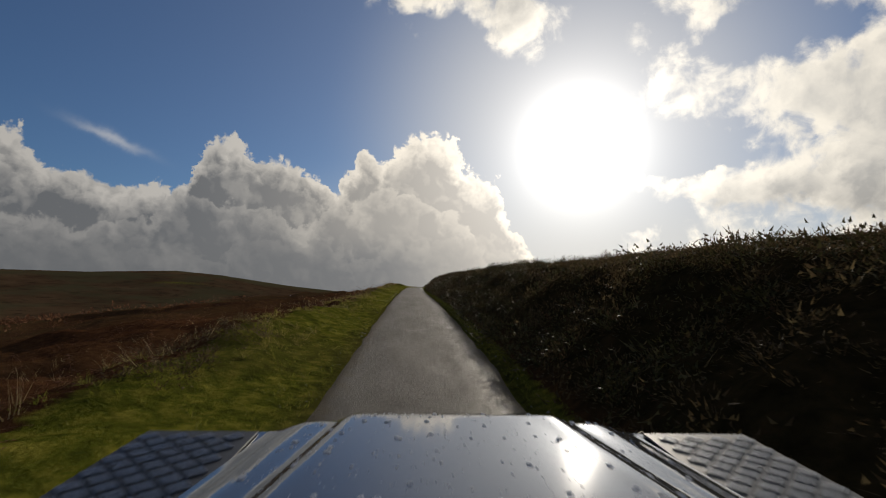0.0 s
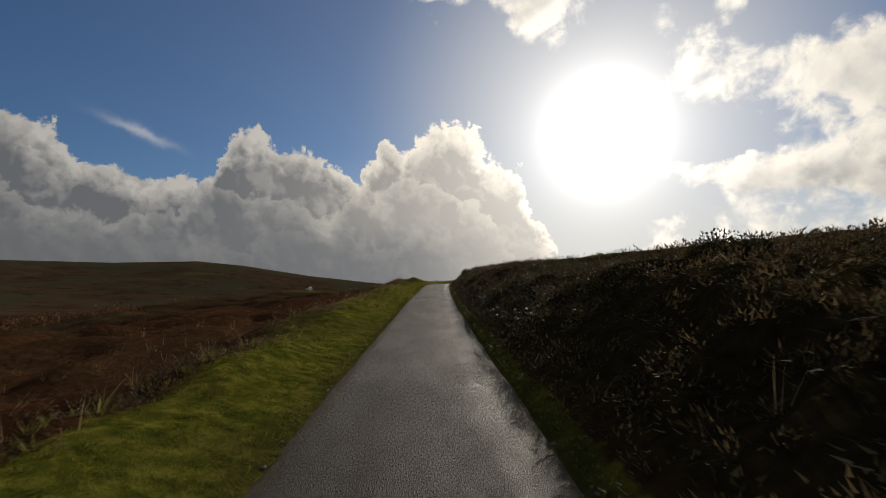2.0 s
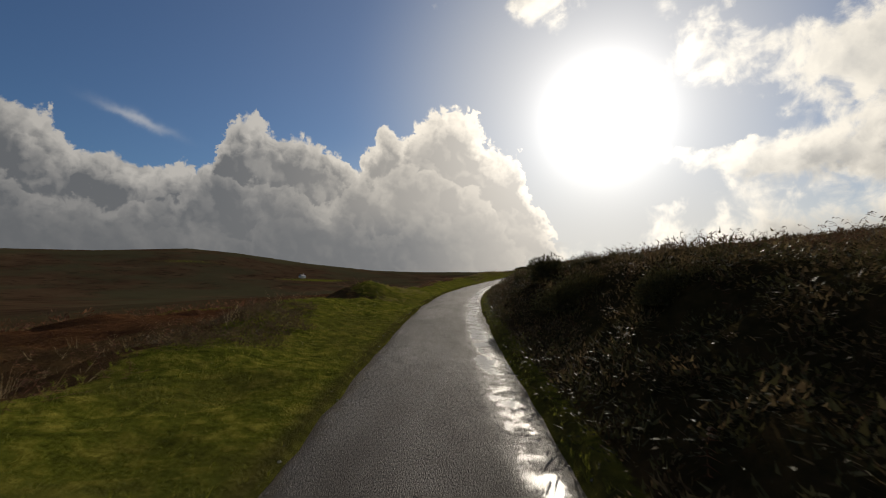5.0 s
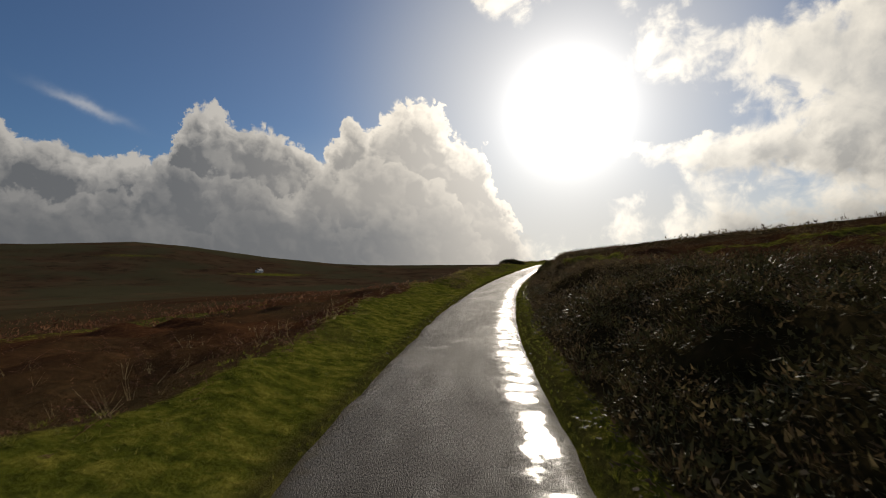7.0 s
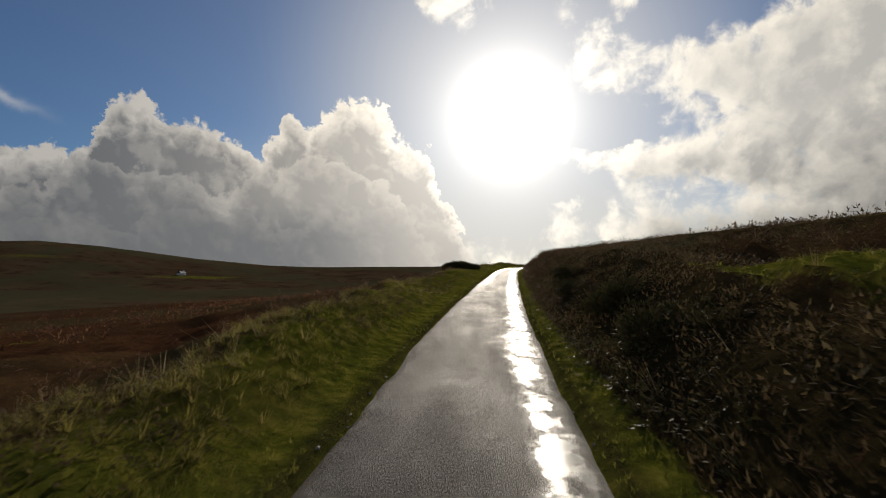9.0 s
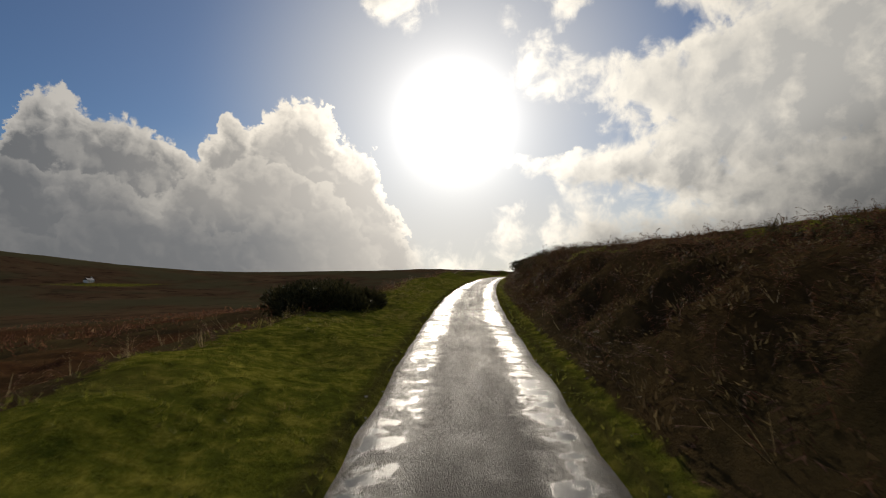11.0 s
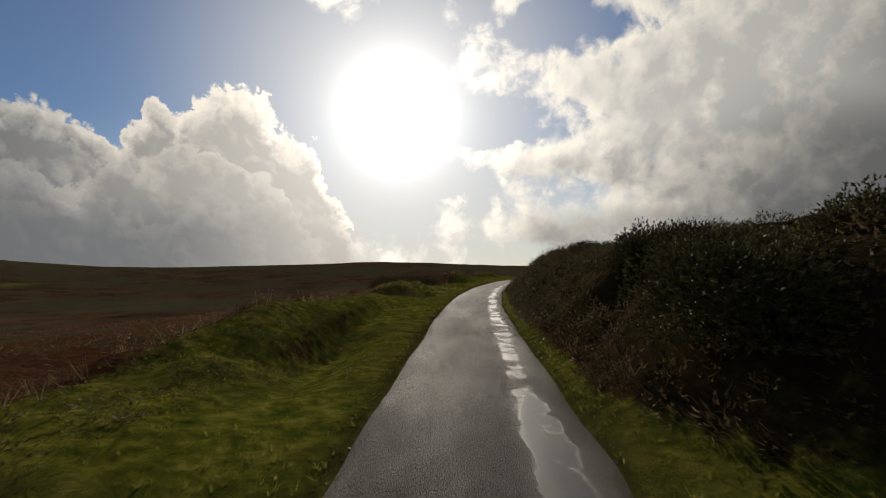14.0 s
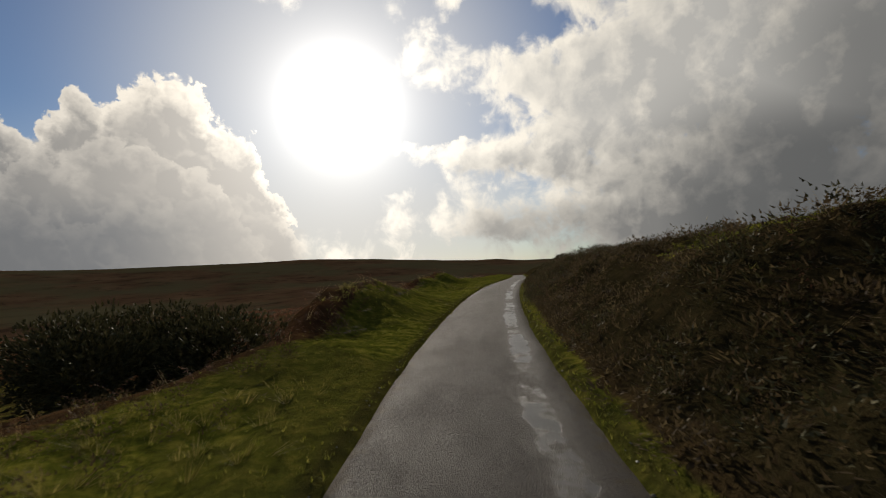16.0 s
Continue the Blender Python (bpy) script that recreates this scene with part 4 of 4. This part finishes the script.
def grasses():
    s = RNG.uniform(-6, 262, 34000)
    w = glide(KNOTS, HALF, s)
    d = RNG.random(len(s)) ** 1.2 * (np.interp(s, VERGE_S, VERGE_W) + 0.4)
    u = -(w + d - 0.04)
    scatter("verge_grass", TUFTS, place(s, u) - (0, 0, 0.01), RNG.uniform(0.025, 0.065, len(s)) * (0.7 + 0.9 * value(s * 0.6, u * 0.6, 71)), GRASS, 0.2,
            "short sheep-cropped green grass along the lane's edge", "grass")
    s = RNG.uniform(-6, 262, 11000)
    w = glide(KNOTS, HALF, s)
    u = w - 0.05 + RNG.random(len(s)) ** 1.4 * (np.interp(s, BANK_S, FOOT_W) * 0.9 + 0.2)
    gap = RNG.uniform(-5, 5, 4000)
    s, u = np.concatenate([s, 188 + gap]), np.concatenate([u, 1.1 + RNG.random(4000) * 2.6])
    scatter("foot_grass", TUFTS, place(s, u) - (0, 0, 0.01), RNG.uniform(0.03, 0.08, len(s)), GRASS, 0.25,
            "rough green grass at the foot of the bank", "grass")
    s, u = spread(2600, -0.2, 6.0, -1, 1.5, -10, 275)
    s2, u2 = spread(300, 0.1, 6.0, 1, 1.4, -10, 275)
    s, u = np.concatenate([s, s2]), np.concatenate([u, u2])
    scatter("dry_stalks", STALKS, place(s, u) - (0, 0, 0.02), RNG.uniform(0.2, 0.45, len(s)), STRAW, 0.35,
            "pale dry stalks standing out of the bracken", "grass")


# ---- gorse bushes ----
def part(name, verts, faces, mat, parent, label=""):
    ob = mesh_object(name, verts, faces, mat, parent)
    return tagged(ob, label) if label else ob


def tube(path, radii, sides=6):
    """A tapering stem along a path."""
    path, v = np.asarray(path, float), []
    for i, (p, r) in enumerate(zip(path, radii)):
        d = path[min(i + 1, len(path) - 1)] - path[max(i - 1, 0)]
        d = d / (np.linalg.norm(d) + 1e-9)
        a = np.cross(d, (0.31, 0.95, 0.1))
        a /= np.linalg.norm(a)
        b = np.cross(d, a)
        v += [p + r * (math.cos(k * 6.2832 / sides) * a + math.sin(k * 6.2832 / sides) * b) for k in range(sides)]
    f = [(i * sides + k, i * sides + (k + 1) % sides, (i + 1) * sides + (k + 1) % sides, (i + 1) * sides + k)
         for i in range(len(path) - 1) for k in range(sides)]
    return np.array(v), np.array(f)


def gorse_bush(seed, long, deep, high, sprigs, label, leaf=1.0):
    """A spiny evergreen bush: forked stems and a crown of many small spiny shoots in uneven lobes."""
    g = np.random.default_rng(seed)
    root = new("gorse_bush")
    tagged(root, label, "bush")
    lobes = []
    for i in range(14):
        a = g.uniform(0, 6.283)
        r = math.sqrt(g.random()) * 0.62
        lobes.append((math.cos(a) * r * long, math.sin(a) * r * deep, high * g.uniform(0.02, 0.45), g.uniform(0.30, 0.44)))
    for x, y, z, r in lobes:
        mid = np.array([x * 0.45, y * 0.45, z * 0.55]) + g.normal(0, 0.05, 3)
        part("stem", *tube([(x * 0.08, y * 0.08, -0.15), mid, (x, y, z)], (0.05, 0.035, 0.012)), BARK, root)
    k = g.integers(0, len(lobes), sprigs)
    L = np.array(lobes)[k]
    d = g.normal(0, 1, (sprigs, 3))
    d[:, 2] = d[:, 2] * 0.8 + 0.22
    d /= np.linalg.norm(d, axis=1)[:, None]
    rad = L[:, 3] * g.uniform(0.55, 1.08, sprigs)
    c = L[:, :3] + d * rad[:, None] * np.array([long * 0.95, deep * 0.95, high * 0.95])
    c[:, 2] = np.maximum(c[:, 2], 0.02)
    up = d + g.normal(0, 0.35, (sprigs, 3)) + np.array([0, 0, 0.35])
    up /= np.linalg.norm(up, axis=1)[:, None]
    sa = np.cross(up, g.normal(0, 1, (sprigs, 3)))
    sa /= np.linalg.norm(sa, axis=1)[:, None]
    sb = np.cross(up, sa)
    ln, wd = g.uniform(0.04, 0.095, sprigs)[:, None] * leaf, g.uniform(0.010, 0.022, sprigs)[:, None] * leaf
    vs = np.stack([c - sa * wd, c + sa * wd, c + up * ln, c - sb * wd, c + sb * wd, c + up * ln * 0.8 + sa * wd * 2], 1).reshape(-1, 3)
    fs = (np.array([[0, 1, 2], [3, 4, 5]])[None] + (np.arange(sprigs) * 6)[:, None, None]).reshape(-1, 3)
    part("crown", vs, fs, GORSE, root, "dark green spiny shoots")
    return root


def stand(ob, s, u, turn=0.0, size=1.0):
    p = place(np.array([float(s)]), np.array([float(u)]))[0]
    h = float(lane(np.array([float(s)]))[1][0])
    return Matrix.LocRotScale(Vector(p) - Vector((0, 0, 0.15 * size)), Euler((0, 0, h + math.pi / 2 + turn)), Vector((size, size, size)))


def bushes():
    big = gorse_bush(21, 2.2, 2.1, 1.45, 24000, "large dark rounded gorse bush beside the grass verge", 1.35)
    big.matrix_world = stand(big, 159.6, -4.2, 0.0, 1.08)
    big.location.z = float(lane(np.array([159.6]))[0][0, 2]) - 0.25
    hedge = gorse_bush(22, 3.4, 2.4, 2.6, 26000, "long dark gorse thicket behind the grass bank", 1.7)
    hedge.matrix_world = stand(hedge, 225.5, -6.8, 1.45)
    a = gorse_bush(31, 1.3, 1.1, 1.15, 5200, "dark green gorse bush on the roadside bank")
    b = gorse_bush(32, 1.0, 1.0, 0.9, 4200, "dark green gorse bush on the roadside bank")
    c = gorse_bush(33, 1.8, 1.2, 1.4, 7000, "dark green gorse bush on the roadside bank")
    spots = [(a, 72, 3.0), (c, 76, 2.8), (a, 80.5, 3.2), (b, 85, 3.0), (a, 124, 2.5), (b, 121, 2.6), (b, 128, 2.4), (b, 131, 2.8),
             (c, 194.5, 2.9), (c, 197, 3.3), (c, 200, 4.0), (a, 202, 5.0), (c, 204.5, 5.4), (a, 207.5, 5.8), (a, 212, 4.8), (b, 217, 4.0),
             (b, 199, 3.4), (a, 206, 4.4), (c, 209.5, 4.6), (b, 210.5, 4.0), (a, 214.5, 4.4), (b, 219.5, 3.6), (b, 192.5, 3.4), (b, 196, 3.7), (a, 195.5, 4.6), (b, 211.8, -5.0), (a, 246, 3.4), (c, 250, 4.2), (b, 14, 4.6), (a, 33, 5.4), (b, 52, 5.0), (c, 262, 3.6), (b, 231, 5.6),
             (c, 191.5, 4.6), (c, 189.0, 6.2), (c, 193.0, 5.6), (c, 187.0, 7.4), (a, 190.5, 7.2), (b, 186.0, 5.6)]
    used = set()
    for i, (kind, s, u) in enumerate(spots):
        size = 0.6 + 0.45 * ((i * 37) % 11) / 10
        size *= 0.68 if s > 204 else 0.92 if s > 192.2 else 1.08 if s > 186 else 1.0
        m = stand(kind, s, u, (i * 1.3) % 6.28, size)
        m.translation.z -= 0.18 * size
        if kind.name in used:
            q = copy_thing(kind, m)
            q.scale = (size, size, size)
        else:
            used.add(kind.name)
            kind.matrix_world = m
            tagged(kind, group="gorse bushes on the bank")


def far_house():
    root = new("farmhouse")
    tagged(root, "small white farmhouse with slate roof far across the valley", "house")
    x, y = -252.0, 800.0
    z = float(land(np.array([x]), np.array([y]), np.array([700.0]), np.array([-400.0]), np.array([0.0]))[0])
    root.matrix_world = pose(x, y, z, 0, 0, 72)

    def block(name, lo, hi, mat):
        v = np.array([(a, b, c) for c in (lo[2], hi[2]) for a, b in ((lo[0], lo[1]), (hi[0], lo[1]), (hi[0], hi[1]), (lo[0], hi[1]))])
        f = np.array([(0, 3, 2, 1), (4, 5, 6, 7), (0, 1, 5, 4), (1, 2, 6, 5), (2, 3, 7, 6), (3, 0, 4, 7)])
        return part(name, v, f, mat, root)

    block("wall", (-5, -3, -1), (5, 3, 3.6), LIME)
    v = np.array([(-5.3, -3.4, 3.5), (5.3, -3.4, 3.5), (5.3, 0, 6.0), (-5.3, 0, 6.0), (-5.3, 3.4, 3.5), (5.3, 3.4, 3.5)])
    part("roof", v, np.array([(0, 1, 2, 3), (3, 2, 5, 4)]), SLATE, root)
    block("chimney", (3.6, -0.5, 5.4), (4.5, 0.5, 7.2), LIME)
    for wx in (-3.2, 0, 3.2):
        block("window", (wx - 0.5, -3.06, 1.2), (wx + 0.5, -2.98, 2.5), SLATE)


def gravel():
    """Small stones washed to the lane's edges."""
    n = 2600
    s = RNG.uniform(-5, 270, n)
    side = np.where(RNG.random(n) < 0.5, -1, 1)
    w = glide(KNOTS, HALF, s)
    u = side * (w - 0.05 + RNG.normal(0, 0.10, n))
    q = place(s, u)
    p = lane(s)[0]
    q[:, 2] = np.maximum(q[:, 2], p[:, 2] + 0.02 * (1 - (u / 1.2) ** 2) - 0.01)
    g = np.random.default_rng(15)
    stones = []
    for i in range(3):
        v = np.array([(1, 0, 0), (-1, 0, 0), (0, 1, 0), (0, -1, 0), (0, 0, 0.8), (0, 0, -0.4), (0.6, 0.6, 0.4), (-0.5, 0.6, 0.45)]) * g.uniform(0.7, 1.2, (8, 1))
        f = np.array([(0, 6, 4), (6, 2, 4), (2, 7, 4), (7, 1, 4), (1, 3, 4), (3, 0, 4), (0, 2, 6), (2, 1, 7), (0, 3, 5), (3, 1, 5), (1, 2, 5), (2, 0, 5)])
        stones.append((v, f))
    scatter("gravel", stones, q, 0.005 + 0.022 * RNG.random(n) ** 4, STONE, 0.3, "loose grey stones washed to the lane's edges", "gravel")


bracken()
grasses()
gravel()
bushes()
far_house()


# ---- the car that carries the camera, where it stands at the start ----
def bonnet_half(y):
    """Half the bonnet's width: it narrows towards the nose."""
    return 0.60 - 0.15 * (y - 0.2) / 1.25


PAINT = plain("silver_blue_paint", (0.16, 0.17, 0.185), 0.07, 0.75, 0.06, 300.0, 0.5, 0.3)
TREAD = plain("chequer_aluminium", (0.045, 0.048, 0.055), 0.55, 0.6, 0.2, 60.0)
BARS = plain("worn_aluminium_bars", (0.24, 0.25, 0.27), 0.34, 0.9, 0.2, 60.0)
RUBBER = plain("tyre_rubber", (0.025, 0.025, 0.025), 0.8, grain=0.3)
STEEL = plain("black_steel", (0.03, 0.03, 0.032), 0.45, 0.4, 0.2)
LAMP = plain("lamp_glass", (0.7, 0.7, 0.7), 0.12, 0.3, 0.05)
WATER = plain("rain_water", (0.5, 0.52, 0.55), 0.04, 0.0, 0.02, 30.0, 0.6)
PANE = plain("dark_window_glass", (0.02, 0.022, 0.025), 0.05, 0.0, 0.05)


def boxes(*items):
    """Corner-to-corner blocks joined into one mesh."""
    vs, fs = [], []
    f0 = np.array([(0, 3, 2, 1), (4, 5, 6, 7), (0, 1, 5, 4), (1, 2, 6, 5), (2, 3, 7, 6), (3, 0, 4, 7)])
    for i, (lo, hi) in enumerate(items):
        vs.append([(a, b, c) for c in (lo[2], hi[2]) for a, b in ((lo[0], lo[1]), (hi[0], lo[1]), (hi[0], hi[1]), (lo[0], hi[1]))])
        fs.append(f0 + 8 * i)
    return np.concatenate(vs).astype(float), np.concatenate(fs)


def soften(ob, width=0.012):
    m = ob.modifiers.new("edge", "BEVEL")
    m.width, m.segments = width, 2
    return ob


def bonnet_z(x, y):
    """Height of the bonnet: a raised middle that widens towards the windscreen, falling at the nose."""
    a = np.abs(x)
    half = 0.43 - 0.205 * (y - 0.2) / 1.25
    side = bonnet_half(y)
    z = 1.175 + 0.02 * smooth(a, half + 0.06, half - 0.03) - 0.024 * smooth(a, side - 0.12, side) ** 1.5 - 0.10 * smooth(y, 1.33, 1.47) ** 2 * 0.6
    return z - 0.03 * (y - 0.2) + 0.009 * np.exp(-(((a - half - 0.02) / 0.03) ** 2))


def wheel(root, x, y):
    a = np.linspace(0, 2 * math.pi, 33)[:-1]
    prof = [(-0.11, 0.27), (-0.12, 0.34), (-0.09, 0.385), (0.09, 0.385), (0.12, 0.34), (0.11, 0.27)]
    v = np.array([(x + px, y + r * math.cos(t), 0.385 + r * math.sin(t)) for px, r in prof for t in a])
    n = len(a)
    f = np.array([(i * n + j, i * n + (j + 1) % n, (i + 1) * n + (j + 1) % n, (i + 1) * n + j) for i in range(len(prof) - 1) for j in range(n)])
    tyre = part("wheel", v, f, RUBBER, root, "black off-road wheel")
    pr = [(-0.10, 0.27), (0.02 * (1 if x > 0 else -1), 0.25), (0.05 * (1 if x > 0 else -1), 0.10), (0.05 * (1 if x > 0 else -1), 0.005)]
    v = np.array([(x + px, y + r * math.cos(t), 0.385 + r * math.sin(t)) for px, r in pr for t in a])
    f = np.array([(i * n + j, i * n + (j + 1) % n, (i + 1) * n + (j + 1) % n, (i + 1) * n + j) for i in range(len(pr) - 1) for j in range(n)])
    part("rim", v, f, STEEL, tyre, "black steel rim")


def car():
    root = new("off_road_car")
    tagged(root, "silver-blue off-road car, wet bonnet with raindrops, on the lane", "car")
    x = np.linspace(-1.0, 1.0, 81)
    y = np.concatenate([np.linspace(0.12, 1.30, 30), np.linspace(1.33, 1.47, 9)])
    gx, gy = np.meshgrid(x, y)
    gx = gx * bonnet_half(gy)
    part("bonnet", np.stack([gx, gy, bonnet_z(gx, gy)], -1).reshape(-1, 3), sheet(len(y), len(x)), PAINT, root, "silver-blue bonnet with a raised middle panel").data.polygons.foreach_set("use_smooth", np.ones((len(x) - 1) * (len(y) - 1), bool))
    soften(part("nose", *boxes(((-0.44, 1.36, 0.62), (0.44, 1.455, 1.06))), PAINT, root))
    part("grille", *boxes(*[((-0.42, 1.46, z), (0.42, 1.48, z + 0.018)) for z in np.arange(0.68, 1.0, 0.04)]), STEEL, root)
    soften(part("bumper", *boxes(((-0.84, 1.58, 0.48), (0.84, 1.72, 0.64)), ((-0.5, 1.4, 0.5), (0.5, 1.6, 0.6))), STEEL, root, "black steel bumper"))
    for side in (-1, 1):
        soften(part("wing", *boxes(((side * 0.44, 0.12, 0.78), (side * 0.76, 1.385, 1.112)), ((side * 0.60, 1.30, 0.50), (side * 0.76, 1.385, 0.80))), PAINT, root), 0.02)
        plate = soften(part("tread_plate", *boxes(((side * 0.485, 0.14, 1.113), (side * 0.75, 1.35, 1.119))), TREAD, root, "wet aluminium chequer plate on the wing"), 0.002)
        # groups of five short bars, turned by turns, on a lattice set askew
        vs, fs, one = [], [], np.array([(0, 3, 2, 1), (4, 5, 6, 7), (0, 1, 5, 4), (1, 2, 6, 5), (2, 3, 7, 6), (3, 0, 4, 7)])
        for i in range(-30, 31):
            for j in range(-30, 31):
                cx, cy = 0.625 + 0.0325 * (i - j), 0.75 + 0.0325 * (i + j)
                if not (0.508 < cx < 0.728 and 0.165 < cy < 1.325):
                    continue
                turn = 0.785 if (i + j) % 2 else -0.785
                c, d = math.cos(turn), math.sin(turn)
                for q in range(5):
                    o = (q - 2) * 0.0075
                    ring = [(-0.017, o - 0.0019), (0.017, o - 0.0019), (0.017, o + 0.0019), (-0.017, o + 0.0019)]
                    fs.append(one + len(vs))
                    vs += [(side * (cx + a * c - b * d), cy + a * d + b * c, z) for z in (1.119, 1.1228) for a, b in ring]
        tagged(part("raised_bars", np.array(vs), np.concatenate(fs), BARS, plate), kind="stuff")
        a = np.linspace(0, 2 * math.pi, 25)[:-1]
        v = np.array([(side * 0.66 + r * math.cos(t), 1.388 + d, 0.93 + r * math.sin(t)) for d, r in ((0.0, 0.105), (0.012, 0.10), (0.03, 0.06), (0.036, 0.003)) for t in a])
        f = np.array([(i * 24 + j, i * 24 + (j + 1) % 24, (i + 1) * 24 + (j + 1) % 24, (i + 1) * 24 + j) for i in range(3) for j in range(24)])
        part("headlight", v, f, LAMP, root, "round clear headlight")
        wheel(root, side * 0.74, 0.86)
        wheel(root, side * 0.74, -1.70)
    soften(part("body", *boxes(((-0.82, -2.9, 0.55), (0.82, -0.30, 1.16)), ((-0.80, -0.32, 0.55), (0.80, 0.12, 1.12)), ((-0.80, 0.10, 0.30), (0.80, 0.30, 0.80))), PAINT, root), 0.03)
    soften(part("roof", *boxes(((-0.74, -2.85, 1.92), (0.74, -0.62, 2.0))), PAINT, root), 0.03)
    for side in (-1, 1):
        part("side_window", *boxes(((side * 0.745, -2.75, 1.18), (side * 0.765, -0.75, 1.90))), PANE, root)
        part("pillar", *boxes(((side * 0.70, -0.70, 1.16), (side * 0.77, -0.62, 1.93))), PAINT, root)
    part("windscreen", *boxes(((-0.70, -0.66, 1.16), (0.70, -0.645, 1.92))), PANE, root)
    part("rear_window", *boxes(((-0.70, -2.84, 1.18), (0.70, -2.82, 1.90))), PANE, root)
    # raindrops, part of the wet paint
    g = np.random.default_rng(5)
    n = 900
    dy = g.uniform(0.2, 1.42, n)
    dx = g.uniform(-0.85, 0.97, n) * bonnet_half(dy)
    r = 0.0014 + 0.0058 * g.random(n) ** 4
    a = np.linspace(0, 2 * math.pi, 9)[:-1]
    vs = []
    for px, py, pr in zip(dx, dy, r):
        pz = float(bonnet_z(np.array(px), np.array(py)))
        vs += [(px + pr * k * math.cos(t) * (1 + 0.3 * (pr * 1000 % 1)), py + pr * k * math.sin(t), pz + h * pr) for k, h in ((1, 0), (0.75, 0.4), (0.05, 0.6)) for t in a]
    f = np.array([(b * 24 + i * 8 + j, b * 24 + i * 8 + (j + 1) % 8, b * 24 + (i + 1) * 8 + (j + 1) % 8, b * 24 + (i + 1) * 8 + j) for b in range(n) for i in range(2) for j in range(8)])
    tagged(part("raindrops", np.array(vs), f, WATER, root, "clear raindrops beaded on the bonnet"), kind="stuff")
    p, h, w = lane(np.array([0.0, 1.0]))
    slope = math.degrees(math.atan(p[1, 2] - p[0, 2]))
    root.matrix_world = pose(0.01, 0.0, p[0, 2] + 0.057, slope, 0, math.degrees(h[0]))


car()
